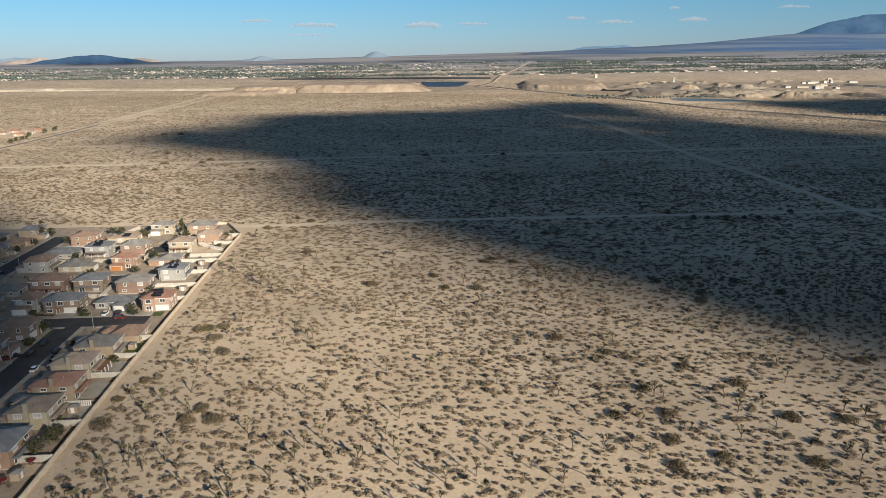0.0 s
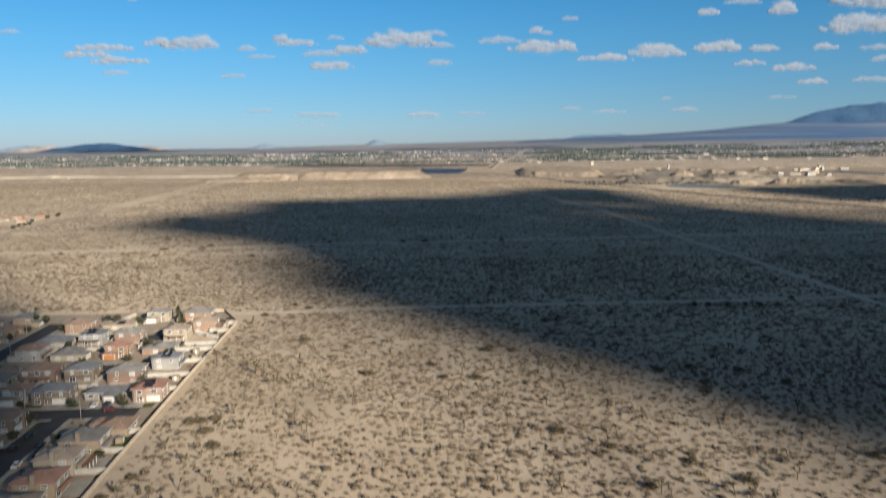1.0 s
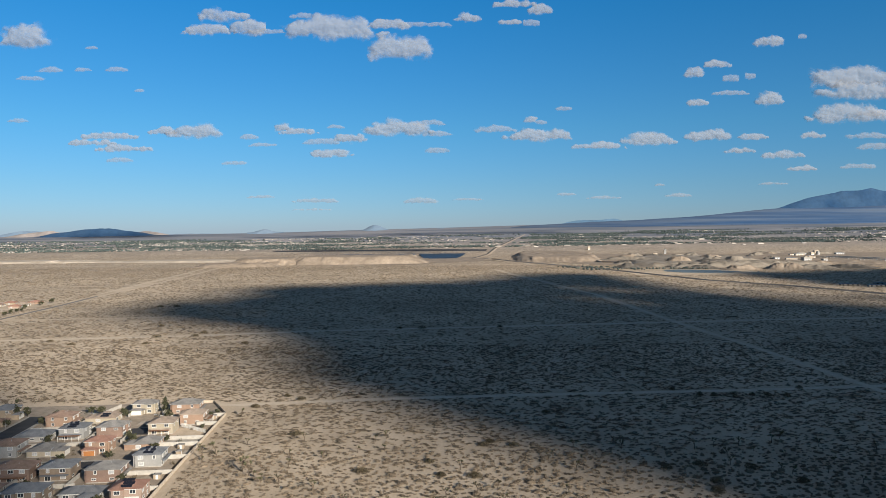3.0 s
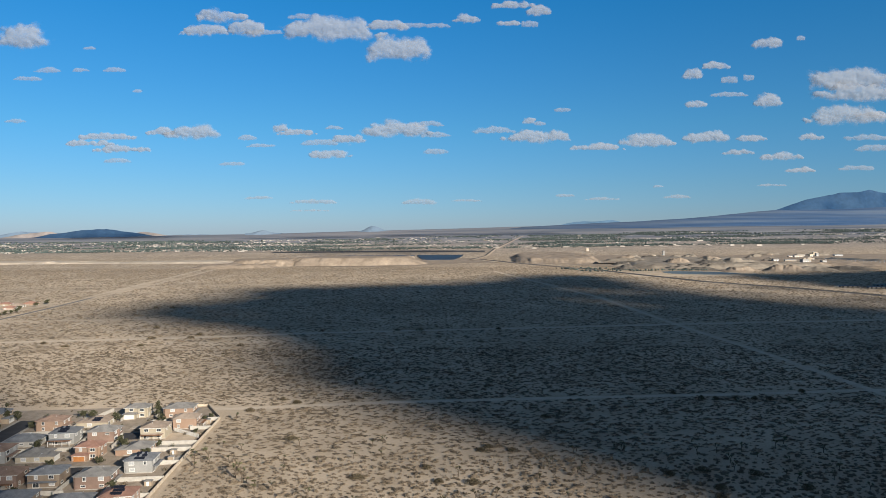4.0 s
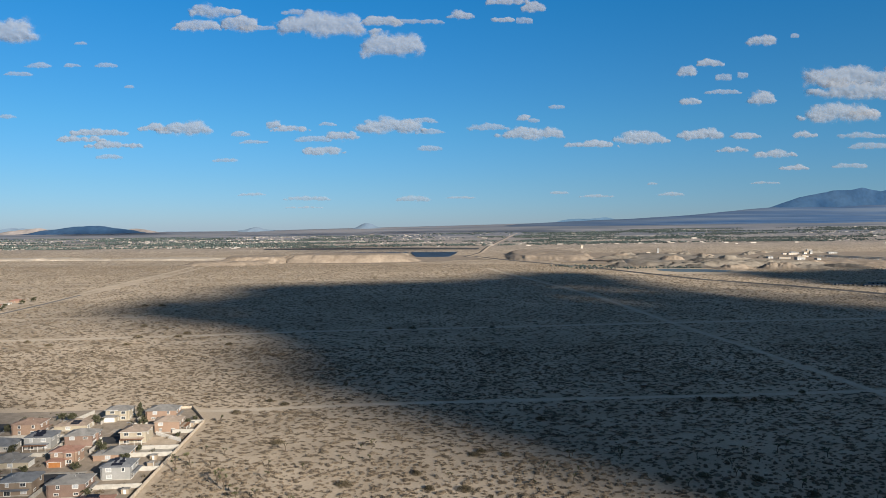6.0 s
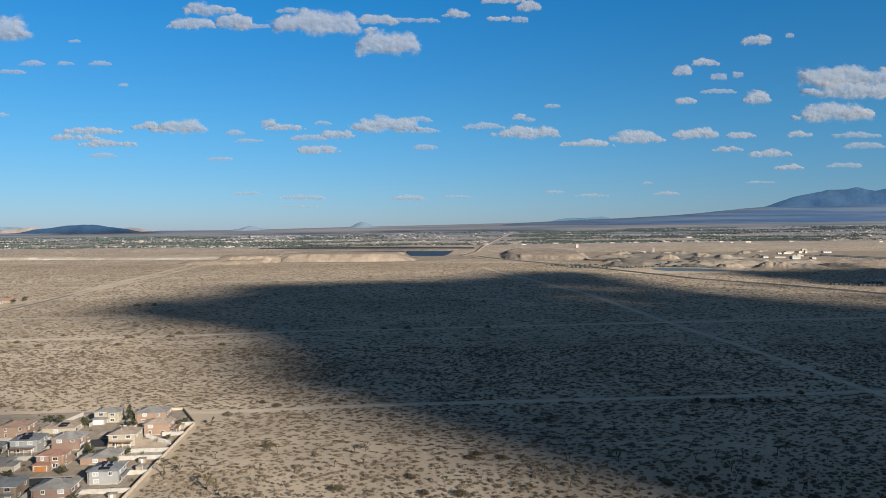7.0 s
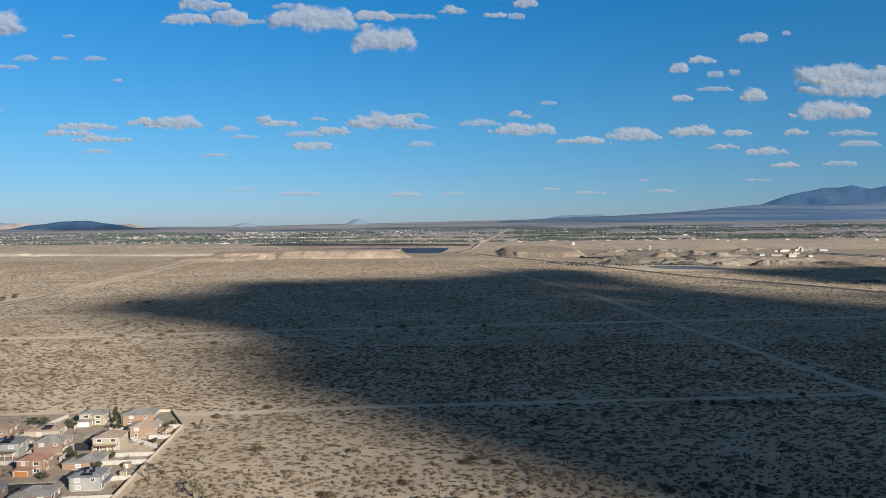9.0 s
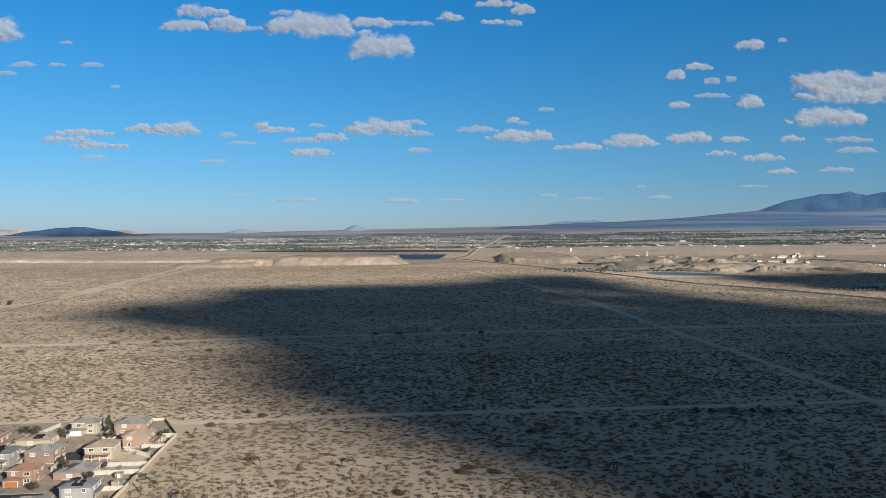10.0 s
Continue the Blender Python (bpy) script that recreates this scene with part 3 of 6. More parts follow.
def house(x, y, wu, dn, front, storeys, wall, roof, label, wing=0, solar="", solar_n=8, chimney=False, patio="", door="white", lift=0.12):
    """A tract house. (x, y): middle of its south side; wu, dn: size along and across the grid. wing: -1, 0 or 1, the side of the garage wing on the front."""
    global house_count
    house_count += 1
    rng = random.Random(house_count * 7 + 3)
    cx, cy = along(x, y, 0.6, dn / 2)
    wu, dn = wu * 0.87, dn * 0.92
    ob = new("house")
    ob.matrix_world = pose(cx, cy, lift, 0, 0, math.degrees(GRID) + SIDE[front])
    tagged(ob, label, "house", "estate houses")
    w, d = (wu, dn) if front in "SN" else (dn, wu)
    h = 5.5 if storeys == 2 else 2.9
    wm, rm = WALLS[wall], ROOFS[roof]
    back = d / 2
    fr = -d / 2 + (2.2 if wing else 0.0)
    Shape().box(-w / 2, w / 2, fr, back, 0, h).make("wall", wm, ob)
    Shape().box(-w / 2 - 0.03, w / 2 + 0.03, fr - 0.03, back + 0.03, 0, 0.35).make("base_course", CONCRETE, ob)
    pitch = 0.36 if storeys == 2 else 0.38
    r = Shape().hip(-w / 2 - 0.55, w / 2 + 0.55, fr - 0.55, back + 0.55, h, pitch).make("roof", rm, ob)
    span = min(w, back - fr) / 2 + 0.55
    long_x = w >= back - fr
    rid = Shape()
    top = h + span * pitch
    mid = (fr + back) / 2
    if long_x:
        rid.box(-w / 2 - 0.55 + span, w / 2 + 0.55 - span, mid - 0.16, mid + 0.16, top - 0.06, top + 0.09, 0.05)
    else:
        rid.box(-0.16, 0.16, fr - 0.55 + span, back + 0.55 - span, top - 0.06, top + 0.09, 0.05)
    rid.make("ridge_cap", rm, r)
    Shape().box(-w / 2 - 0.60, w / 2 + 0.60, fr - 0.62, fr - 0.56, h - 0.2, h - 0.03).make("fascia", TRIM, ob)
    Shape().box(-w / 2 - 0.60, w / 2 + 0.60, back + 0.56, back + 0.62, h - 0.2, h - 0.03).make("fascia", TRIM, ob)
    # garage wing
    if wing:
        gx = wing * (w / 2 - 3.2)
        Shape().box(gx - 3.2, gx + 3.2, -d / 2 - 1.5, fr - 0.02, 0, 2.8).make("wing_wall", wm, ob)
        Shape().hip(gx - 3.65, gx + 3.65, -d / 2 - 2.0, fr + (1.2 if storeys == 1 else -0.03), 2.81, 0.36).make("wing_roof", rm, ob)
        gy = -d / 2 - 1.5
    else:
        gx, gy = rng.choice((-1, 1)) * (w / 2 - 3.4), fr
    g = Shape()
    for i in range(4):
        g.box(gx - 2.4, gx + 2.4, gy - 0.05, gy - 0.002, 0.06 + i * 0.54, 0.06 + i * 0.54 + 0.515)
    g.make("garage_door", DOORS[door], ob)
    t = Shape().box(gx - 2.6, gx - 2.42, gy - 0.08, gy - 0.002, 0, 2.4).box(gx + 2.42, gx + 2.6, gy - 0.08, gy - 0.002, 0, 2.4)
    t.box(gx - 2.6, gx + 2.6, gy - 0.08, gy - 0.002, 2.24, 2.42).make("garage_trim", TRIM, ob)
    # porch and entrance door
    px = -math.copysign(1.0, gx) * 0.8
    if abs(px - gx) < 4.0:
        px = gx - math.copysign(4.2, gx)
    Shape().box(px - 0.5, px + 0.5, fr - 0.05, fr - 0.003, 0.1, 2.2).make("door", WOOD, ob)
    Shape().box(px - 0.75, px + 0.75, fr - 1.3, fr - 0.55, 2.32, 2.5).make("porch_roof", rm, ob)
    for s in (-0.66, 0.66):
        Shape().box(px + s - 0.09, px + s + 0.09, fr - 1.25, fr - 1.07, 0, 2.32).make("porch_post", TRIM, ob)
    # windows
    for lv in range(storeys):
        z = 1.55 + lv * 2.75
        n = max(2, int(w / 4.2))
        for i in range(n):
            wx = -w / 2 + w * (i + 0.5) / n + rng.uniform(-0.3, 0.3)
            if lv == 0 and (abs(wx - gx) < 3.9 or abs(wx - px) < 1.5):
                pass
            else:
                put_window(ob, rng.choice(("wide", "slim_blind", "wide_blind")), pose(wx, fr, z))
            kind = "glass_door" if lv == 0 and i == 1 else rng.choice(("wide", "slim_blind", "wide_blind"))
            put_window(ob, kind, pose(wx, back, 1.2 if kind == "glass_door" else z, 0, 0, 180))
        depth = back - fr
        n = max(2, int(depth / 5.0))
        for i in range(n):
            wy = fr + depth * (i + 0.5) / n + rng.uniform(-0.4, 0.4)
            for side in (-1, 1):
                if rng.random() < 0.8 and not (lv == 0 and wing == side and wy < fr + 1.5):
                    put_window(ob, rng.choice(("slim", "wide_blind", "low")), pose(side * w / 2, wy, z, 0, 0, 90 * side))
    if chimney:
        c = Shape().box(w / 2 - 0.15, w / 2 + 0.65, mid - 0.6, mid + 0.6, 0, top + 0.5).box(w / 2 - 0.25, w / 2 + 0.75, mid - 0.7, mid + 0.7, top + 0.5, top + 0.65)
        c.make("chimney", wm, ob)
    # gabled bay on the front of the upper floor
    if storeys == 2:
        bx = -math.copysign(w / 2 - 2.9, gx)
        Shape().box(bx - 2.1, bx + 2.1, fr - 0.9, fr - 0.02, 0.0, h - 0.02).make("bay_wall", wm, ob)
        Shape().hip(bx - 2.6, bx + 2.6, fr - 1.4, mid, h + 0.012, pitch * 0.98).make("bay_roof", rm, ob)
        put_window(ob, "wide", pose(bx, fr - 0.9, 4.3))
        put_window(ob, "wide", pose(bx, fr - 0.9, 1.55))
        Shape().hip(-w / 2 + 0.6, w / 2 - 0.6, back + 0.03, back + 1.9, 2.75, 0.32).make("skirt_roof", rm, ob)
    # roof vents
    for i in range(2):
        vx = rng.uniform(-w / 4, w / 4)
        zv = h + (back + 0.55 - (mid + 2.2)) * pitch
        Shape().tube((vx, mid + 2.2, zv - 0.15), (vx, mid + 2.2, zv + 0.45), 0.08, 0.08, 8).make("vent_pipe", METAL, ob)
    # patio cover
    if patio:
        sy = back if patio == "back" else fr
        sg = 1 if patio == "back" else -1
        y0, y1 = sorted((sy + sg * 0.05, sy + sg * 3.6))
        s = Shape()
        s.box(-w / 2 + 0.8, w / 2 - 0.8, y0, y1, 2.55, 2.68).make("patio_roof", WOOD, ob)
        for i in range(4):
            ppx = -w / 2 + 1.0 + (w - 2.0) * i / 3
            yy = sy + sg * 3.4
            Shape().box(ppx - 0.09, ppx + 0.09, yy - 0.09, yy + 0.09, 0, 2.55).make("patio_post", TRIM, ob)
    # solar panels, in rows on one slope
    if solar:
        turn = {"S": -90, "N": 90, "E": 0, "W": 180}[solar] - SIDE[front]
        a = radians(turn)
        slope = math.atan(pitch)
        outward = Vector((math.cos(a), math.sin(a), 0))
        acrossv = Vector((-math.sin(a), math.cos(a), 0))
        hw = (w / 2 + 0.55) if abs(outward.x) > 0.5 else (back - fr) / 2 + 0.55
        me = None
        for i in range(solar_n):
            row, col = divmod(i, 4)
            if rng.random() < 0.12:
                continue
            dist = hw - 1.7 - row * 1.66
            p = Vector((0, mid, 0)) + outward * dist + acrossv * ((col - 1.5) * 1.07 + (0.5 if row % 2 else 0))
            p.z = h + (hw - dist) * pitch + 0.09
            rot = Matrix((( acrossv.x, outward.x * math.cos(slope), outward.x * math.sin(slope), 0),
                          ( acrossv.y, outward.y * math.cos(slope), outward.y * math.sin(slope), 0),
                          ( 0, -math.sin(slope), math.cos(slope), 0), (0, 0, 0, 1)))
            if me is None:
                o = Shape().box(-0.52, 0.52, -0.8, 0.8, -0.03, 0.03).make("solar_panel", PANEL, ob)
                me = o.data
                o.matrix_basis = Matrix.Translation(p) @ rot
            else:
                share("solar_panel", me, ob, Matrix.Translation(p) @ rot)
    return ob


TWO, ONE = "two-storey stucco house", "single-storey stucco house"
house(-197.4, 373.0, 14.5, 11, "W", 2, "orange", "brown", "orange two-storey stucco house with a brown tile roof", patio="")
house(-178.7, 380.0, 16.0, 12, "W", 1, "cream", "tan", "low cream stucco house with a solar array on its roof", wing=1, solar="S")
house(-164.3, 397.0, 14.0, 11, "S", 2, "cream", "grey", "cream two-storey stucco house with a garage wing", wing=-1)
house(-140.8, 397.5, 17.0, 11, "W", 2, "orange", "grey", "orange two-storey stucco house with a grey tile roof")
house(-129.9, 376.0, 13.5, 10, "W", 2, "orange", "tan", "orange two-storey stucco house with a wooden patio cover", patio="back")
house(-196.9, 347.0, 17.5, 12, "W", 1, "white", "slate", "low white stucco house with a blue-grey tile roof")
house(-179.7, 351.0, 13.5, 11, "N", 2, "grey", "slate", "pale two-storey house with solar panels and a brown patio cover", solar="S", solar_n=12, patio="back")
house(-162.3, 353.5, 14.0, 11, "E", 2, "brick", "grey", "red-brown two-storey stucco house with white window trim")
house(-139.4, 359.0, 13.5, 12, "N", 2, "cream", "tan", "beige two-storey stucco house with a long wooden patio cover", patio="back")
house(-197.0, 323.5, 15.5, 12, "W", 2, "white", "brown", "white two-storey stucco house with a brown tile roof", wing=1)
house(-178.3, 324.5, 17.0, 12, "E", 1, "cream", "grey", "low cream stucco house with a grey tile roof", wing=-1)
house(-156.5, 327.5, 12.5, 11, "S", 2, "orange", "red", "orange two-storey stucco house with an orange garage door", wing=-1, door="orange")
house(-138.0, 334.0, 15.0, 12, "W", 1, "orange", "grey", "low orange stucco house with a grey tile roof", wing=1)
house(-125.4, 310.0, 12.5, 11, "W", 2, "grey", "slate", "pale grey two-storey house with a large solar array", solar="S", solar_n=12)
house(-174.0, 293.0, 16.5, 11, "N", 2, "brick", "brown", "red-brown two-storey stucco house with a patio cover", patio="back")
house(-156.5, 294.0, 14.0, 11, "N", 2, "brown", "slate", "brown two-storey stucco house with a blue-grey tile roof")
house(-135.8, 291.5, 15.0, 11, "W", 2, "brick", "grey", "red-brown two-storey stucco house with tall white windows")
house(-117.1, 270.0, 13.0, 10.5, "S", 2, "pink", "red", "salmon two-storey stucco house with solar panels on a red roof", solar="S", solar_n=12)
house(-189.5, 287.5, 12.5, 11, "W", 1, "white", "grey", "low white stucco house with a grey tile roof")
house(-169.3, 267.0, 10.5, 11, "S", 2, "white", "brown", "white two-storey stucco house with a brown tile roof", wing=-1)
house(-154.6, 267.5, 16.0, 10.5, "S", 2, "brown", "slate", "brown two-storey stucco house with a white garage door")
house(-135.6, 270.5, 17.0, 10.5, "S", 1, "white", "slate", "low white stucco house with a blue-grey tile roof", wing=1)
house(-157.4, 238.0, 14.0, 12, "E", 2, "brown", "brown", "brown two-storey stucco house on a street corner")
house(-187.0, 266.0, 13.0, 11, "S", 2, "tan", "brown", "tan two-storey stucco house with a brown tile roof")
house(-176.0, 240.0, 13.0, 12, "N", 1, "tan", "grey", "low tan stucco house with a grey tile roof")
house(-116.8, 236.0, 15.0, 12, "W", 1, "tan", "brown", "low tan stucco house with a brown tile roof", wing=-1)
house(-118.9, 220.5, 14.5, 11.5, "W", 2, "tan", "grey", "tan two-storey stucco house with a grey tile roof and patio", chimney=True, patio="")
house(-119.6, 206.5, 13.5, 10.5, "W", 2, "cream", "tan", "cream two-storey stucco house with a wooden patio roof", chimney=True, patio="back")
house(-117.8, 191.0, 15.5, 11.0, "W", 2, "tan", "red", "tan two-storey stucco house with a red tile roof", wing=-1, chimney=True)
house(-116.4, 175.0, 14.5, 11.5, "W", 2, "cream", "tan", "cream two-storey stucco house with a tan tile roof", wing=1, chimney=True)
house(-115.5, 155.0, 15.5, 13.0, "W", 2, "orange", "slate", "orange two-storey stucco house with blue-grey tiles and solar panels", chimney=True, solar="S", solar_n=8)
house(-114.0, 134.0, 15.0, 13.0, "W", 2, "tan", "grey", "tan two-storey stucco house with a grey tile roof")
house(-155.0, 216.5, 13.0, 13.0, "E", 2, "tan", "brown", "tan two-storey stucco house with a brown tile roof", wing=1)
house(-154.5, 197.5, 13.0, 13.0, "E", 2, "cream", "tan", "cream two-storey stucco house with a tan tile roof", wing=-1)
house(-153.0, 178.0, 13.0, 13.0, "E", 1, "tan", "grey", "low tan stucco house with a grey tile roof", wing=-1)
house(-176.0, 215.0, 13.0, 12.0, "W", 1, "tan", "brown", "low tan stucco house with a brown tile roof")
house(-234.0, 369.0, 14.0, 12, "E", 1, "tan", "brown", "low tan stucco house with a brown tile roof", wing=1)
house(-235.5, 388.0, 14.0, 12, "E", 2, "tan", "slate", "tan two-storey stucco house with a blue-grey tile roof", wing=-1)
house(-233.0, 350.0, 14.0, 12, "E", 2, "tan", "grey", "tan two-storey stucco house with a grey tile roof", wing=1)
house(-232.0, 331.0, 14.0, 12, "E", 1, "white", "brown", "low white stucco house with a brown tile roof", wing=-1)
house(-254.0, 380.0, 14.0, 12, "W", 1, "tan", "slate", "low tan stucco house with a blue-grey tile roof")
house(-253.0, 360.0, 14.0, 12, "W", 2, "brown", "brown", "brown two-storey stucco house with a brown tile roof")
house(-206.0, 300.0, 11.0, 11, "N", 1, "tan", "slate", "low tan stucco house with a blue-grey tile roof")
# a few houses across the desert beside the far road
house(-568.0, 946.0, 16.0, 12, "E", 1, "pink", "red", "low salmon house with a red roof beside the far road")
house(-574.0, 972.0, 18.0, 14, "E", 1, "white", "tan", "low white house beside the far road")
house(-572.0, 1000.0, 18.0, 13, "E", 1, "orange", "red", "low orange house with a red roof beside the far road")
house(-604.0, 965.0, 18.0, 13, "W", 1, "tan", "brown", "low tan house beside the far road")
house(-602.0, 992.0, 18.0, 13, "W", 1, "tan", "red", "low tan house with a red roof beside the far road")

# driveways, lawns and slabs
for x, y, u0, u1, v0, v1, mat, label, cat in (
        (-154, 263.5, -1, 6, -0.6, 4.5, CONCRETE, "pale concrete driveway", "driveway"), (-133, 263.5, -5, 8, 0.6, 7.0, CONCRETE, "pale concrete driveway", "driveway"),
        (-116, 264.0, -6, -1, 0.6, 6.0, CONCRETE, "pale concrete driveway", "driveway"), (-112, 264.0, -4.5, -0.4, 0.6, 5.5, LAWN, "green front lawn", "lawn"),
        (-160, 264.0, -3.5, 4, 0.6, 3.6, LAWN, "green front lawn", "lawn"), (-146, 264.0, 0, 4, 0.6, 4.0, LAWN, "green front lawn", "lawn"),
        (-167, 263.5, -3, 3, 0.6, 3.0, CONCRETE, "pale concrete driveway", "driveway"), (-132, 240, 0.6, 7, 0, 5, CONCRETE, "pale concrete driveway", "driveway"),
        (-132, 224, 0.6, 6, 0, 5, CONCRETE, "pale concrete driveway", "driveway"), (-131.5, 208, 0.6, 5, 0, 5, CONCRETE, "pale concrete driveway", "driveway"),
        (-131, 192, 0.6, 5, 0, 5, CONCRETE, "pale concrete driveway", "driveway"), (-130.5, 176, 0.6, 6, 0, 5, CONCRETE, "pale concrete driveway", "driveway"),
        (-146.5, 242.0, -2.5, 0, 0, 8, LAWN, "dry green corner lawn", "lawn"), (-148, 220, -1, 1.3, 0, 6, CONCRETE, "pale concrete driveway", "driveway"),
        (-147.5, 202, -1, 1.5, 0, 6, CONCRETE, "pale concrete driveway", "driveway"), (-107.5, 213, -4, 2, -2.5, 8, CONCRETE, "pale concrete patio slab", "patio"),
        (-106.5, 196, -4, 2, -1, 9, CONCRETE, "pale concrete patio slab", "patio"), (-108.5, 228, -3, 1, -2, 9, LAWN, "green back lawn", "lawn"),
        (-105, 181, -3, 2, 0, 9, CONCRETE, "pale concrete patio slab", "patio"), (-121, 343.2, -10, 6, 0.4, 7.2, CONCRETE, "pale concrete yard slab", "patio"),
        (-119, 286, -4, 7, -1, 12, YARD, "bare gravel back yard", "yard"), (-124, 354, -9, 6, -1, 16, TRACK_WORN, "bare earth back yard", "yard")):
    paved(cat, quad(x, y, u0, u1, v0, v1), 0.0, 0.16 if mat is not CONCRETE else 0.19, mat, label, cat)


# ---------------------------------------------------------------- street furniture, cars, fences
def street_lamp(x, y, turn):
    ob = new("street_lamp")
    ob.matrix_world = pose(x, y, 0.13, 0, 0, turn)
    tagged(ob, "tall galvanised street lamp with one curved arm", "street lamp", "street lamps")
    Shape().tube((0, 0, 0), (0, 0, 0.5), 0.2, 0.16, 8).make("base", CONCRETE, ob)
    Shape().tube((0, 0, 0.5), (0, 0, 7.6), 0.11, 0.07, 8).make("pole", METAL, ob)
    s = Shape()
    for i in range(5):
        a, b = i / 5, (i + 1) / 5
        s.tube((2.2 * a, 0, 7.5 + 0.8 * math.sin(a * 1.5)), (2.2 * b, 0, 7.5 + 0.8 * math.sin(b * 1.5)), 0.055, 0.05, 6)
    s.make("arm", METAL, ob)
    Shape().box(2.1, 2.85, -0.16, 0.16, 8.18, 8.34, 0.03).make("lamp_head", METAL, ob)
    return ob


for x, y, turn in ((-145.6, 219.3, 5), (-133.2, 251.3, 185), (-154.1, 252.2, 95), (-222.6, 369.8, 5), (-133.6, 187, 185), (-141.5, 366, 185), (-166, 309.5, 95), (-207, 330, 185)):
    street_lamp(x, y, turn)

CAR_PAINT = {k: material(k + "_car_paint", c, c, 3.0, 0.3) for k, c in (("white", (0.72, 0.72, 0.71)), ("black", (0.02, 0.02, 0.024)), ("red", (0.13, 0.022, 0.02)),
                                                                    ("blue", (0.03, 0.05, 0.13)), ("silver", (0.42, 0.43, 0.44)))}


def car(x, y, turn, paint, suv=False):
    h = 1.75 if suv else 1.45
    ob = new("car")
    ob.matrix_world = pose(x, y, 0.19, 0, 0, turn)
    tagged(ob, f"{paint} parked {'van' if suv else 'saloon car'} with dark windows", "car", "parked cars")
    s = Shape()
    secs = ((-2.3, 0.45, 0.75, 0.78), (-2.2, 0.32, 0.86, 0.88), (-1.2, 0.26, 0.92, 0.91), (1.0, 0.26, 0.95, 0.91), (2.1, 0.3, 0.84, 0.86), (2.3, 0.42, 0.7, 0.74))
    for px, z0, z1, hw in secs:
        s.v += [(px, -hw, z0), (px, hw, z0), (px, hw * 0.96, z1), (px, -hw * 0.96, z1)]
    for i in range(len(secs) - 1):
        a, b = 4 * i, 4 * i + 4
        for j in range(4):
            k = (j + 1) % 4
            s.f.append((a + j, a + k, b + k, b + j))
    s.f += [(3, 2, 1, 0), tuple(4 * (len(secs) - 1) + i for i in range(4))]
    s.make("body", CAR_PAINT[paint], ob)
    x0, x1 = (-2.1, 0.9) if suv else (-1.6, 0.8)
    c = Shape()
    c.v += [(x0, -0.84, 0.9), (x1 + 0.5, -0.84, 0.9), (x1 + 0.5, 0.84, 0.9), (x0, 0.84, 0.9),
            (x0 + 0.45, -0.68, h - 0.05), (x1 - 0.2, -0.68, h - 0.05), (x1 - 0.2, 0.68, h - 0.05), (x0 + 0.45, 0.68, h - 0.05)]
    c.f += list(BOX)
    c.make("glazing", GLASS, ob)
    Shape().box(x0 + 0.42, x1 - 0.18, -0.7, 0.7, h - 0.048, h + 0.02, 0.06).make("roof", CAR_PAINT[paint], ob)
    for wx in (-1.4, 1.4):
        for wy in (-0.83, 0.83):
            wheel = Shape().tube((wx, wy - 0.1, 0.30), (wx, wy + 0.1, 0.30), 0.33, 0.33, 14).make("wheel", BLACK, ob)
            Shape().tube((wx, wy - 0.115, 0.30), (wx, wy + 0.115, 0.30), 0.19, 0.19, 10).make("rim", METAL, wheel)
    return ob


for x, y, turn, paint, suv in ((-134.8, 214.2, 95, "white", False), (-143.0, 204.3, 95, "white", True), (-135.5, 266.2, 95, "white", False), (-131.0, 267.3, 95, "black", False),
                               (-127.5, 261.4, 5, "red", True), (-135.5, 229, 95, "black", False), (-149.5, 222.5, 5, "red", False), (-148.3, 205.5, 5, "blue", False),
                               (-143.3, 236, 95, "black", True), (-148.0, 224.9, 5, "black", False), (-211.0, 381.7, 95, "silver", False), (-211.0, 322, 95, "black", False),
                               (-220.0, 340, 95, "silver", False), (-145.5, 367, 5, "white", False), (-163.0, 316, 5, "black", True), (-143.5, 226.8, 95, "black", False)):
    car(x, y, turn, paint, suv)


def slat_fence(x, y, run, turn=None):
    """White slatted fence between two yards."""
    ob = new("slatted_fence")
    ob.matrix_world = pose(x, y, 0.1, 0, 0, math.degrees(GRID) if turn is None else turn)
    tagged(ob, "white slatted fence with gaps between yards", "fence")
    n = int(run / 0.62)
    me = None
    for i in range(n):
        if me is None:
            me = Shape().box(-0.17, 0.17, -0.04, 0.04, 0.05, 2.0).make("slat", TRIM, ob).data
        else:
            share("slat", me, ob, pose(i * 0.62, 0, 0))
    for z in (0.5, 1.6):
        Shape().box(-0.2, run, 0.042, 0.10, z, z + 0.1).make("rail", TRIM, ob)
    return ob


slat_fence(-114.2, 188.6, 11.0)
slat_fence(-133.0, 372.5, 21.0, -36)


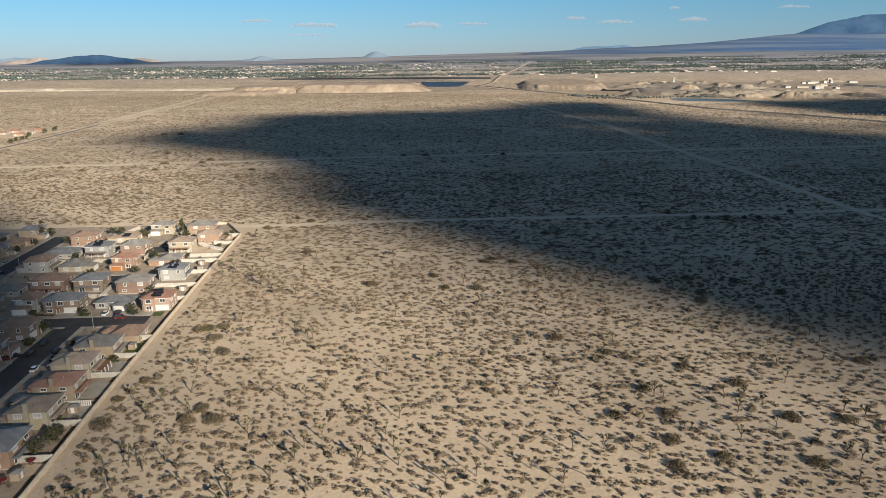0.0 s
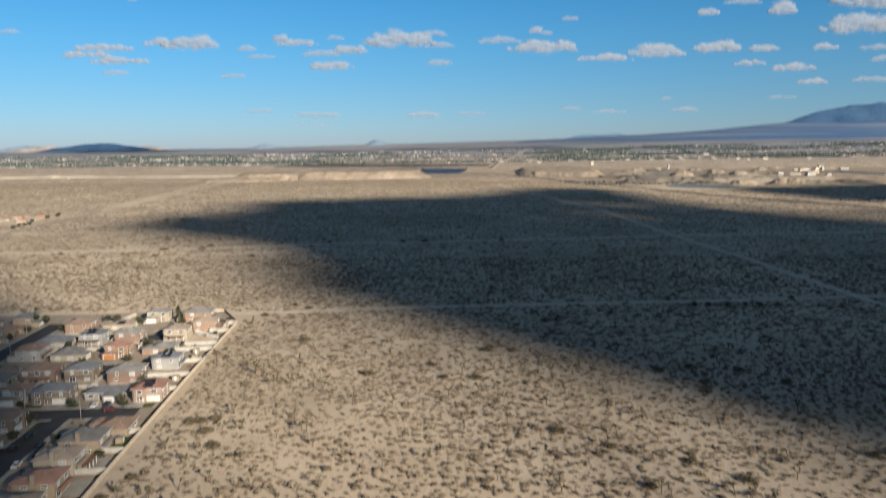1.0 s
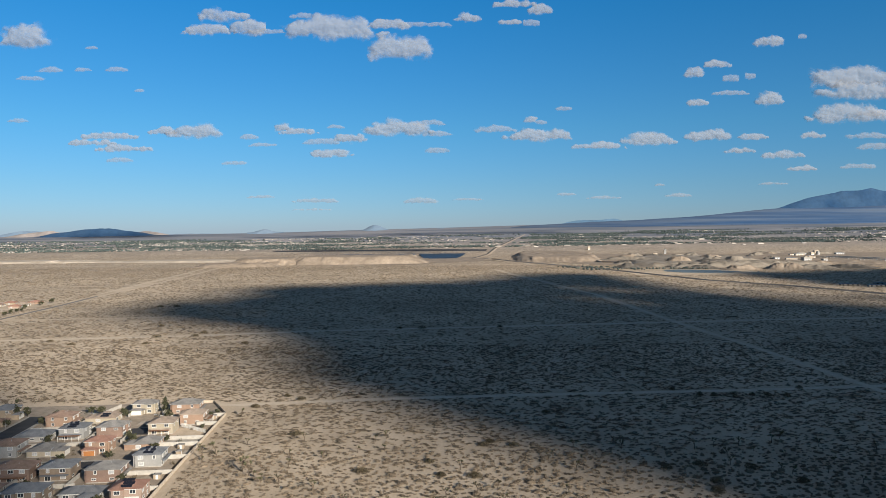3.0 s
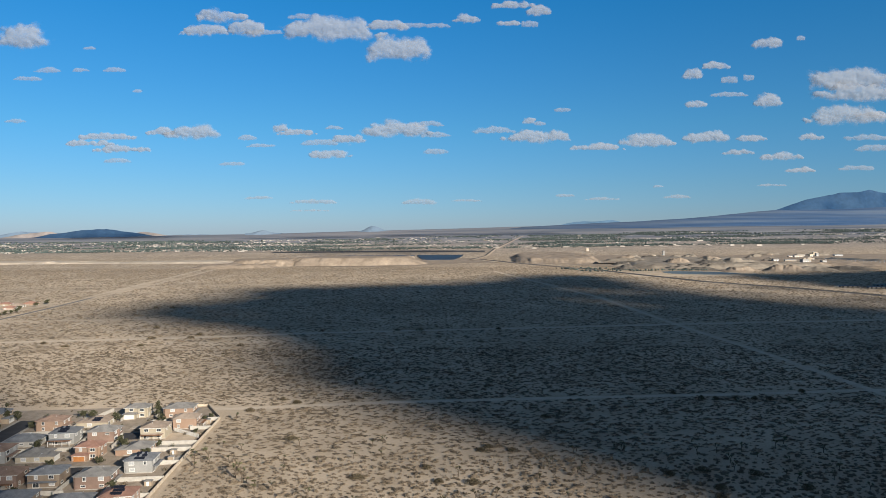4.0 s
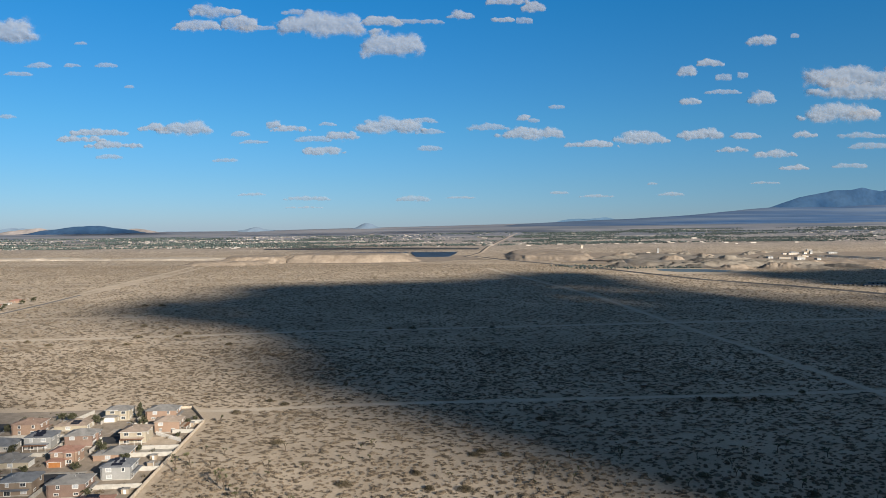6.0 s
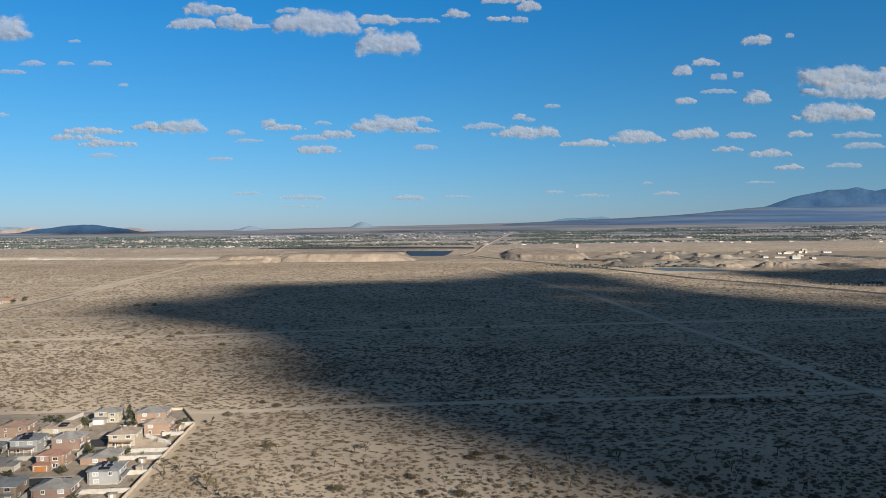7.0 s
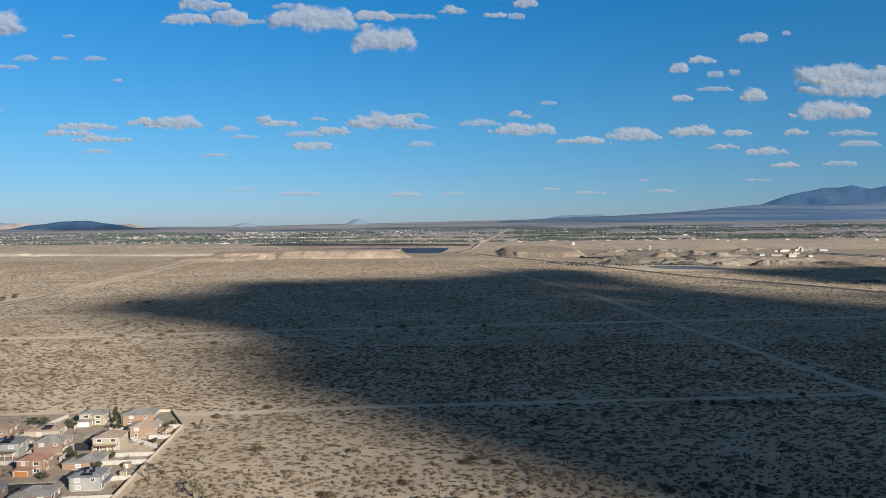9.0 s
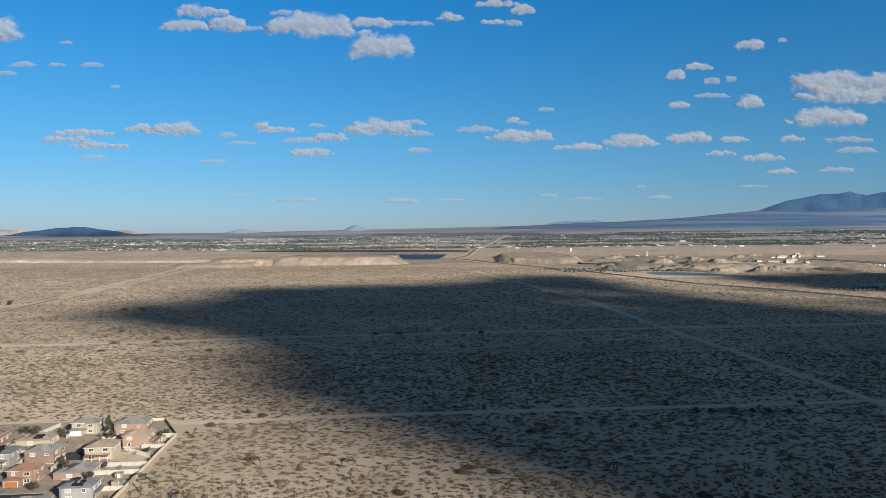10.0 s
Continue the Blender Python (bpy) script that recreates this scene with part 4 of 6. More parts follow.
def garden_tree(x, y, h, r, seed, slim=False, label="dark green garden tree with an open leafy crown"):
    rng = random.Random(seed)
    ob = new("tree")
    ob.matrix_world = pose(x, y, 0.1)
    tagged(ob, label, "tree", "garden trees")
    s = Shape().tube((0, 0, 0), (0, 0, h * 0.55), 0.05 * h ** 0.7, 0.03 * h ** 0.7)
    for i in range(5):
        a = rng.uniform(0, 6.28)
        z = h * rng.uniform(0.25, 0.5)
        s.tube((0, 0, z), (math.cos(a) * r * 0.6, math.sin(a) * r * 0.6, z + h * 0.25), 0.06, 0.03, 5)
    s.make("trunk", TRUNK, ob)
    v, f = [], []
    clumps = [(rng.gauss(0, 0.42) * r, rng.gauss(0, 0.42) * r, h * (rng.uniform(0.12, 0.98) if slim else rng.uniform(0.38, 0.95))) for i in range(26)]
    for cx, cy, cz in clumps:
        k = 1.0 if not slim else max(0.15, 1 - cz / h)
        cx, cy = cx * k, cy * k
        cr = r * rng.uniform(0.2, 0.36)
        for i in range(30):
            p = Vector((rng.gauss(0, 1), rng.gauss(0, 1), rng.gauss(0, 0.8))).normalized() * cr * rng.uniform(0.5, 1.0) + Vector((cx, cy, cz))
            q = len(v)
            for j in range(3):
                v.append(tuple(p + Vector((rng.gauss(0, 1), rng.gauss(0, 1), rng.gauss(0, 1))).normalized() * rng.uniform(0.20, 0.42) * (0.7 + r / 4)))
            f.append((q, q + 1, q + 2))
    mesh_object("crown", v, f, LEAVES, ob)
    return ob


DARK_TREE = "tall dark conifer standing between the houses"
garden_tree(-152.5, 400.8, 9.5, 3.4, 1, True, DARK_TREE)
garden_tree(-229.0, 391.0, 10.5, 2.8, 2, True, DARK_TREE)
for i, (x, y, h, r) in enumerate(((-147, 400, 5.5, 2.4), (-146, 388, 4.5, 2.2), (-171, 391, 5, 2.4), (-187, 398, 4.5, 2.2), (-193, 400, 4, 2), (-206, 388, 5, 2.4),
                                  (-208, 378, 4, 2), (-168, 362, 5, 2.2), (-151, 352, 4, 1.8), (-187, 345, 4, 2), (-203, 336, 4, 2), (-146, 344, 4.5, 2.1),
                                  (-131, 333, 3.5, 1.6), (-147, 322, 3.5, 1.7), (-166, 318, 3.5, 1.6), (-128, 293, 3.6, 1.6), (-120, 282, 3.4, 1.6), (-163, 286, 3.5, 1.6),
                                  (-144, 265.5, 3.2, 1.7), (-126, 268, 3.8, 1.8), (-123.5, 264.5, 2.6, 1.4), (-163.5, 264.5, 2.8, 1.4), (-150, 247, 3.8, 2.2), (-147.5, 233, 3.6, 2.0),
                                  (-132.0, 233, 2.8, 1.5), (-131.0, 219, 2.8, 1.5), (-105.0, 168, 4.4, 2.4), (-106.5, 163.5, 3.8, 2.2), (-104.5, 172.5, 3.0, 1.6), (-108, 178.5, 2.6, 1.3),
                                  (-111.5, 196, 2.8, 1.3), (-110.5, 219, 3.0, 1.5), (-225, 375, 4, 2.2), (-224, 357, 4.5, 2.2), (-226, 395, 5, 2.4), (-243, 376, 4.5, 2.2),
                                  (-124, 391, 3, 1.6), (-122, 396, 3, 1.5), (-121, 368, 2.5, 1.2), (-131, 347.5, 2.8, 1.3), (-553, 985, 6, 4.0), (-556, 1018, 6, 4.5), (-552, 945, 5, 3.5))):
    garden_tree(x, y, h, r, 20 + i)
for i, (x, y, h, r) in enumerate(((-531, 868, 5.0, 3.2), (-533, 884, 5.6, 3.4), (-535, 899, 4.6, 3.0), (-537, 914, 5.2, 3.2))):
    garden_tree(x, y, h, r, 60 + i, label="dark green roadside tree in front of pale houses")


# low garden shrubs, sheds and patches of other ground in the yards
def yard_shrub_kind(seed):
    rng = random.Random(seed)
    ob = new("garden_shrub")
    tagged(ob, "small dark olive garden shrub in a yard", "shrub", "garden shrubs")
    v, f = [], []
    for i in range(70):
        a, q = rng.uniform(0, 6.28), math.sqrt(rng.random())
        p = Vector((math.cos(a) * q * 0.75, math.sin(a) * q * 0.75, rng.uniform(0.1, 1.2) * math.sqrt(1 - 0.8 * q * q)))
        k = len(v)
        for j in range(3):
            v.append(tuple(p + Vector((rng.gauss(0, 1), rng.gauss(0, 1), rng.gauss(0, 1))).normalized() * rng.uniform(0.12, 0.26)))
        f.append((k, k + 1, k + 2))
    mesh_object("foliage", v, f, LEAVES if seed % 3 == 0 else THICKET, ob)
    Shape().tube((0, 0, -0.05), (0, 0, 0.7), 0.05, 0.03, 5).make("stem", TRUNK, ob)
    return ob


HOUSE_SPOTS = [(o.matrix_world.translation.x, o.matrix_world.translation.y) for o in scene.objects if o.name.split(".")[0] == "house"]


def free_spot(x, y, room):
    """True where no house, street or wall edge is near."""
    if any(abs(x - hx) < 8.6 + room and abs(y - hy) < 7.6 + room for hx, hy in HOUSE_SPOTS):
        return False
    if abs(x + 139.5 + (y - 200) * 0.08) < 7.5 + room and y < 256:
        return False
    if abs(y - 258 - (x + 140) * 0.08) < 7 + room or abs(x + 215.5 + (y - 350) * 0.08) < 7.5 + room:
        return False
    if (abs(y - 314.5) < 6 and -180 < x < -140) or (abs(y - 364) < 8 and -158 < x < -142):
        return False
    return x < edge_x(y) - 1.5 and x > -262 and y < 420 - (x + 130) * -0.08


SHRUBS = [yard_shrub_kind(i) for i in range(5)]
yr = random.Random(12)
placed = 0
while placed < 340:
    x, y = yr.uniform(-250, -98), yr.uniform(135, 418)
    if free_spot(x, y, 0.5):
        m = pose(x, y, 0.1, 0, 0, yr.uniform(0, 360)) @ Matrix.Scale(1, 4)
        if placed < 5:
            SHRUBS[placed].matrix_world = m
        else:
            k = copy_thing(SHRUBS[placed % 5], m)
            k.scale = (yr.uniform(0.6, 1.5),) * 3
        placed += 1
patch = 0
while patch < 60:
    x, y = yr.uniform(-250, -100), yr.uniform(150, 416)
    if free_spot(x, y, 2.5):
        mat, label, cat = yr.choice(((PALE_GRAVEL, "pale gravel yard patch", "yard"), (MULCH_AND_SHADE, "dark mulch planting bed", "yard"), (TRACK_WORN, "bare tan earth yard patch", "yard"),
                                     (CONCRETE, "pale concrete yard slab", "patio"), (PALE_GRAVEL, "pale gravel yard patch", "yard")))
        w, d = yr.uniform(1.5, 3.4), yr.uniform(1.5, 4.0)
        paved(cat, quad(x, y, -w, w, -d, d), 0.0, 0.145 + 0.0006 * patch, mat, label, cat)
        patch += 1


def garden_shed(x, y, turn):
    ob = new("garden_shed")
    ob.matrix_world = pose(x, y, 0.1, 0, 0, turn)
    tagged(ob, "small tan garden shed with a low roof", "shed", "garden sheds")
    Shape().box(-1.4, 1.4, -1.1, 1.1, 0, 2.0).make("wall", WALLS["tan"], ob)
    Shape().hip(-1.6, 1.6, -1.3, 1.3, 2.003, 0.35, 0.08).make("roof", ROOFS["grey"], ob)
    Shape().box(-0.5, 0.5, -1.14, -1.102, 0.05, 1.8).make("door", TRIM, ob)
    return ob


for x, y, turn in ((-104.5, 152.5, 95), (-107.5, 186, 5), (-110.0, 232, 95), (-115, 296.5, 5), (-117.5, 327, 95), (-120, 336.5, 5), (-121, 388, 95), (-183, 341, 5), (-150, 280, 5)):
    garden_shed(x, y, turn)


def table_set(x, y):
    """Round patio table under a closed parasol."""
    ob = new("patio_table")
    ob.matrix_world = pose(x, y, 0.2)
    tagged(ob, "round patio table with a red parasol", "table", "patio tables")
    Shape().tube((0, 0, 0.70), (0, 0, 0.75), 0.6, 0.6, 14).make("tabletop", WOOD, ob)
    Shape().tube((0, 0, 0), (0, 0, 2.2), 0.04, 0.04, 6).make("pole", METAL, ob)
    Shape().tube((0, 0, 1.9), (0, 0, 2.35), 1.2, 0.05, 10).make("parasol", CAR_PAINT["red"], ob)
    return ob


for x, y in ((-103.8, 157.5), (-106.0, 149.0)):
    table_set(x, y)


# ---------------------------------------------------------------- clouds
def ico(sub):
    bm = bmesh.new()
    bmesh.ops.create_icosphere(bm, subdivisions=sub, radius=1.0)
    v = np.array([x.co[:] for x in bm.verts])
    f = np.array([[x.index for x in q.verts] for q in bm.faces])
    bm.free()
    return v, f


ICO = {1: ico(1), 2: ico(2), 3: ico(3)}


def big_mesh(name, verts, faces, mat, smooth=False):
    """One mesh from numpy arrays of triangles."""
    me = bpy.data.meshes.new(name)
    me.vertices.add(len(verts))
    me.vertices.foreach_set("co", np.asarray(verts, np.float32).ravel())
    me.loops.add(faces.size)
    me.loops.foreach_set("vertex_index", np.asarray(faces, np.int32).ravel())
    me.polygons.add(len(faces))
    me.polygons.foreach_set("loop_start", np.arange(0, faces.size, 3, dtype=np.int32))
    me.polygons.foreach_set("use_smooth", np.full(len(faces), smooth))
    me.materials.append(mat)
    me.update(calc_edges=True)
    return new(name, me)


def puffs(name, centres, radii, sub, mat, seed, lump=0.28):
    """A cloud body: many lumpy balls with flattened undersides."""
    rng = np.random.default_rng(seed)
    v0, f0 = ICO[sub]
    vs, fs = [], []
    for i, (c, r) in enumerate(zip(centres, radii)):
        ph = rng.uniform(0, 6.28, (3, 3))
        k = np.ones(len(v0))
        for a, q in zip((2.3, 4.7, 8.1), ph):
            k += lump / a * 2.0 * np.sin(v0[:, 0] * a + q[0]) * np.sin(v0[:, 1] * a + q[1]) * np.sin(v0[:, 2] * a + q[2])
        w = v0 * k[:, None]
        w[:, 2] = np.where(w[:, 2] < 0, w[:, 2] * 0.55, w[:, 2])
        vs.append(w * r + c)
        fs.append(f0 + i * len(v0))
    return big_mesh(name, np.concatenate(vs), np.concatenate(fs), mat, True)


cloud_count = 0


def smoothstep(a, b, x):
    k = np.clip((x - a) / (b - a), 0, 1)
    return k * k * (3 - 2 * k)


def cloud(x, z, w, h, y=4700):
    """A fair-weather cloud: heaped billows over a flatter base, bulging towards the plain and thinning to nothing at its edge.
    x, z: its middle; w, h: its width and height; it hangs beyond the plain."""
    global cloud_count
    cloud_count += 1
    rng = np.random.default_rng(cloud_count)
    wisp = h < 40
    if wisp:
        h = h * 1.25
    step = max(3.6, h / 26)
    us, vs = np.arange(-w * 0.68, w * 0.68, step), np.arange(-h * 0.42, h * 1.30, step)
    gx, gz = np.meshgrid(us, vs)
    off = rng.uniform(-60, 60, 3)
    wide, fine = max(h * 0.55, 26.0), max(h * 0.17, 11.0)
    n1 = np.array([noise.fractal(Vector((a / wide * 0.7, 0.0, b / wide)) + Vector(off), 0.8, 2.0, 4) for a, b in zip(gx.ravel(), gz.ravel())]).reshape(gx.shape)
    n2 = np.array([noise.fractal(Vector((a / wide * 0.7, 7.0, b / wide)) - Vector(off), 0.8, 2.0, 4) for a, b in zip(gx.ravel(), gz.ravel())]).reshape(gx.shape)
    n3 = np.array([noise.fractal(Vector((a / fine * 0.8, 3.0, b / fine)) + Vector(off), 0.7, 2.1, 3) for a, b in zip(gx.ravel(), gz.ravel())]).reshape(gx.shape)
    ax, az = gx + n1 * h * 0.24, gz + n2 * h * 0.16
    count = int(np.clip(round(w / h * 2.0) + 2, 3, 16))
    field = np.full(gx.shape, -2.0)
    for i in range(count):
        u = (i + 0.5) / count * 2 - 1 + rng.normal(0, 0.08)
        r = h * rng.uniform(0.34, 0.66) * math.sqrt(max(0.12, 1 - 0.75 * u * u))
        cx, cz = u * (w * 0.5 - r * 0.5), r * rng.uniform(0.50, 0.85)
        lobe = 1 - ((ax - cx) / (r * (1.5 if not wisp else 2.6))) ** 2 - ((az - cz) / r) ** 2
        field = np.maximum(field, lobe) + 0.10 * np.exp(-4 * (field - lobe) ** 2)
    field = field + 0.05 * n3
    base = smoothstep(-0.22 * h, 0.24 * h, az + 0.03 * h * n3)
    density = smoothstep(-0.45, 0.95, field) * base
    bulge = np.sqrt(np.clip(field + 0.25, 0, 1.3)) * smoothstep(-0.55 * h, 0.75 * h, az)
    depth = h * (0.27 * bulge + 0.002 * n3 + 0.012 * n1)
    keep = density > 0.004
    quads = keep[:-1, :-1] | keep[1:, :-1] | keep[:-1, 1:] | keep[1:, 1:]
    ny, nx = gx.shape
    index = np.arange(nx * ny).reshape(ny, nx)
    q = np.stack([index[:-1, :-1][quads], index[:-1, 1:][quads], index[1:, 1:][quads], index[1:, :-1][quads]], 1)
    used, q = np.unique(q, return_inverse=True)
    q = q.reshape(-1, 4)
    verts = np.stack([gx.ravel(), -depth.ravel(), gz.ravel()], 1)[used]
    body = big_mesh("vapour", verts, np.concatenate([q[:, [0, 1, 2]], q[:, [0, 2, 3]]]), WISP if wisp else VAPOUR, True)
    layer = body.data.attributes.new("vapour_amount", "FLOAT", "POINT")
    layer.data.foreach_set("value", density.ravel()[used].astype(np.float32))
    ob = new("cloud")
    ob.location = (x, y, z - h / 2)
    body.parent = ob
    kind = "small thin wisp of white cloud" if wisp else "white heap cloud with a grey flat base"
    return tagged(ob, kind + " in the blue sky", "cloud", "fair-weather clouds")


cloud(-2714, 1402, 302, 170)
cloud(-2571, 1177, 151, 26)
cloud(-2701, 1125, 170, 26)
cloud(-2127, 1177, 132, 23)
cloud(-2349, 1177, 106, 19)
cloud(-2291, 1321, 68, 19)
cloud(-1981, 1036, 53, 15)
cloud(-2787, 848, 113, 26)
cloud(-2171, 740, 415, 45)
cloud(-2302, 699, 339, 45)
cloud(-2099, 662, 377, 53)
cloud(-1837, 773, 188, 49)
cloud(-1633, 773, 358, 98)
cloud(-1253, 728, 98, 30)
cloud(-1168, 675, 170, 19)
cloud(-1036, 791, 75, 60)
cloud(-925, 761, 264, 41)
cloud(-682, 790, 94, 19)
cloud(-776, 693, 226, 34)
cloud(-702, 619, 283, 57)
cloud(-589, 723, 226, 68)
cloud(-270, 786, 452, 113)
cloud(-64, 812, 188, 30)
cloud(-8, 741, 170, 30)
cloud(-8, 629, 151, 30)
cloud(-2118, 580, 158, 26)
cloud(-1356, 556, 143, 23)
cloud(-1419, 1539, 302, 106)
cloud(-1513, 1436, 358, 68)
cloud(-1253, 1465, 188, 136)
cloud(-1142, 1421, 264, 26)
cloud(-695, 1444, 641, 158)
cloud(-899, 1525, 132, 30)
cloud(-323, 1466, 264, 68)
cloud(-80, 1466, 320, 34)
cloud(-249, 1311, 422, 158)
cloud(200, 1504, 188, 60)
cloud(518, 1597, 302, 53)
cloud(687, 1560, 158, 68)
cloud(481, 1478, 158, 41)
cloud(623, 1467, 83, 34)
cloud(2195, 1338, 181, 75)
cloud(2429, 1364, 45, 23)
cloud(1863, 1188, 196, 49)
cloud(1705, 1132, 121, 68)
cloud(1951, 1095, 83, 38)
cloud(2079, 1106, 53, 34)
cloud(1725, 938, 136, 49)
cloud(1952, 997, 226, 26)
cloud(2210, 956, 173, 83)
cloud(2900, 1105, 880, 165)
cloud(2960, 1020, 900, 150)
cloud(2730, 858, 540, 125)
cloud(612, 834, 75, 49)
cloud(688, 811, 60, 23)
cloud(838, 905, 83, 30)
cloud(387, 767, 264, 34)
cloud(669, 729, 452, 75)
cloud(1065, 653, 377, 45)
cloud(1424, 698, 358, 83)
cloud(1802, 720, 332, 75)
cloud(2106, 708, 188, 49)
cloud(2012, 618, 226, 49)
cloud(2297, 588, 286, 57)
cloud(2505, 715, 166, 49)
cloud(2431, 493, 196, 41)
cloud(2813, 504, 234, 26)
cloud(2886, 707, 302, 34)
cloud(2944, 636, 264, 34)
cloud(2903, 862, 226, 53)
cloud(-1191, 328, 188, 15)
cloud(-817, 301, 283, 26)
cloud(-855, 241, 264, 11)
cloud(-122, 295, 196, 30)
cloud(858, 331, 113, 15)
cloud(1597, 318, 170, 19)
cloud(1482, 389, 57, 15)
cloud(2242, 392, 188, 15)
cloud(1104, 307, 226, 15)
cloud(198, 302, 188, 15)


# The cloud bank behind the camera whose shade lies on the plain. Lobes are given by where their shade falls.
def shading_cloud(lobes, seed, density=1.0, puff=60.0, up=1600.0, mat=None, grow=1.0):
    rng = np.random.default_rng(seed)
    reach = up / math.tan(SUN_EL)
    cs, rs = [], []
    for lx, ly, rx, ry in lobes:
        rx, ry = rx * grow, ry * grow
        n = int(density * rx * ry / 900)
        a, q = rng.uniform(0, 6.28, n), np.sqrt(rng.uniform(0, 1, n))
        s = rng.uniform(0.55, 1.2, n) * puff
        px, py = lx + np.cos(a) * q * np.maximum(rx - s * 0.5, 10), ly + np.sin(a) * q * np.maximum(ry - s * 0.5, 10)
        cs.append(np.stack([px + math.cos(SUN_AZ) * reach, py + math.sin(SUN_AZ) * reach, up + rng.normal(0, 7, n)], 1))
        rs.append(np.stack([s, s, s * 0.28], 1))
    body = puffs("vapour", np.concatenate(cs), np.concatenate(rs), 2, mat or THICK_VAPOUR, seed, 0.3)
    tagged(body, kind="stuff")
    ob = new("cloud")
    body.parent = ob
    return tagged(ob, "broad grey-white cloud bank shading the plain", "cloud", "fair-weather clouds")


SHADE = ((-395, 893), (-361, 985), (-326, 1120), (-305, 1235), (-249, 1275), (-132, 1305), (35, 1340), (150, 1470), (236, 1605), (328, 1500), (366, 1275), (385, 1095),
         (415, 990), (460, 915), (530, 865), (690, 835), (860, 830), (1050, 830), (1050, -200), (520, -60), (330, 110), (215, 215), (125, 262), (74, 298), (46, 326), (18, 357),
         (6, 390), (-12, 421), (-38, 455), (-68, 506), (-96, 558), (-124, 632), (-164, 700), (-215, 750), (-295, 806))
BREAKS = ((245, 985, 62, 95), (300, 1150, 92, 84), (215, 1240, 60, 50))


def outline_distance(x, y, pts):
    """Metres from the outline, positive inside."""
    best, inside = np.full(len(x), 1e9), np.zeros(len(x), bool)
    for (ax, ay), (bx, by) in zip(pts, pts[1:] + pts[:1]):
        dx, dy = bx - ax, by - ay
        t = np.clip(((x - ax) * dx + (y - ay) * dy) / (dx * dx + dy * dy), 0, 1)
        best = np.minimum(best, np.hypot(x - ax - t * dx, y - ay - t * dy))
        if dy:
            inside ^= ((ay > y) != (by > y)) & (x < dx * (y - ay) / dy + ax)
    return np.where(inside, best, -best)


def cloud_bank(inner, outer, cell, puff, mat, seed, thin=1.0, up=1600.0):
    """Billows of the bank wherever their shade falls between inner and outer metres inside SHADE."""
    rng = np.random.default_rng(seed)
    gx, gy = np.meshgrid(np.arange(-560, 1100, cell), np.arange(-250, 1750, cell))
    x = gx.ravel() + rng.uniform(-0.4, 0.4, gx.size) * cell
    y = gy.ravel() + rng.uniform(-0.4, 0.4, gx.size) * cell
    d = outline_distance(x, y, SHADE)
    d += np.array([noise.fractal(Vector((a / 95.0, b / 140.0, 4.0)), 0.8, 2.0, 4) for a, b in zip(x, y)]) * 34
    for bx, by, rx, ry in BREAKS:
        d = np.minimum(d, (np.hypot((x - bx) / rx, (y - by) / ry) - 1) * min(rx, ry) + 25)
    keep = (d > inner) & (d < outer) & (rng.random(len(x)) < thin)
    x, y = x[keep], y[keep]
    reach = up / math.tan(SUN_EL)
    s = rng.uniform(0.8, 1.2, len(x)) * puff
    c = np.stack([x + math.cos(SUN_AZ) * reach, y + math.sin(SUN_AZ) * reach, up + rng.normal(0, 7, len(x))], 1)
    body = puffs("vapour", c, np.stack([s, s, s * 0.28], 1), 1, mat, seed, 0.3)
    tagged(body, kind="stuff")
    ob = new("cloud")
    body.parent = ob
    return tagged(ob, "broad grey-white cloud bank shading the plain", "cloud", "fair-weather clouds")


cloud_bank(4.0, 5000.0, 27.0, 36.0, THICK_VAPOUR, 5)
cloud_bank(-30.0, 8.0, 24.0, 20.0, FRINGE, 6, 0.8, 1612.0)
cloud_bank(-75.0, -20.0, 26.0, 18.0, FRINGE, 7, 0.6, 1620.0)
shading_cloud(((420, 560, 230, 200), (520, 300, 230, 170), (640, 700, 220, 110)), 43, 0.9, 40.0, 1630.0)
shading_cloud(((200, 200, 130, 120), (300, 120, 160, 120), (120, 170, 80, 90)), 41, 1.5, 26.0, 1625.0, FRINGE)
shading_cloud(((770, 1440, 110, 120), (950, 1420, 150, 150)), 63, 1.6, 42.0, 1618.0)
shading_cloud(((720, 1480, 100, 140), (850, 1420, 170, 220), (1020, 1420, 230, 230), (1240, 1400, 230, 250), (745, 1240, 80, 100), (900, 1180, 130, 110)), 6, 1.3, 46.0)
shading_cloud(((-190, 185, 80, 105), (-228, 270, 76, 72), (-275, 355, 66, 64), (-160, 120, 64, 80)), 19, 6.0, 34.0, 1600.0, FRINGE)
shading_cloud(((390, 1290, 60, 55), (470, 1120, 60, 50), (610, 1010, 70, 50), (560, 1190, 50, 60), (760, 930, 70, 50), (520, 1000, 60, 60), (690, 960, 80, 60), (850, 900, 90, 60)), 61, 2.6, 30.0, 1615.0, FRINGE, 1.2)
shading_cloud(((-268, 335, 50, 85), (-246, 235, 48, 80), (-222, 150, 55, 80), (-302, 398, 45, 62)), 29, 3.0, 30.0, 1605.0)
shading_cloud(((-150, 175, 50, 105), (-185, 300, 40, 50)), 39, 3.0, 28.0, 1612.0, FRINGE)
shading_cloud(((-2250, 4850, 420, 120),), 8, 0.6, 60.0, 3300.0)
shading_cloud(((-700, 4520, 600, 45), (150, 4600, 500, 50), (-300, 3045, 380, 32)), 28, 1.0, 46.0, 3300.0)

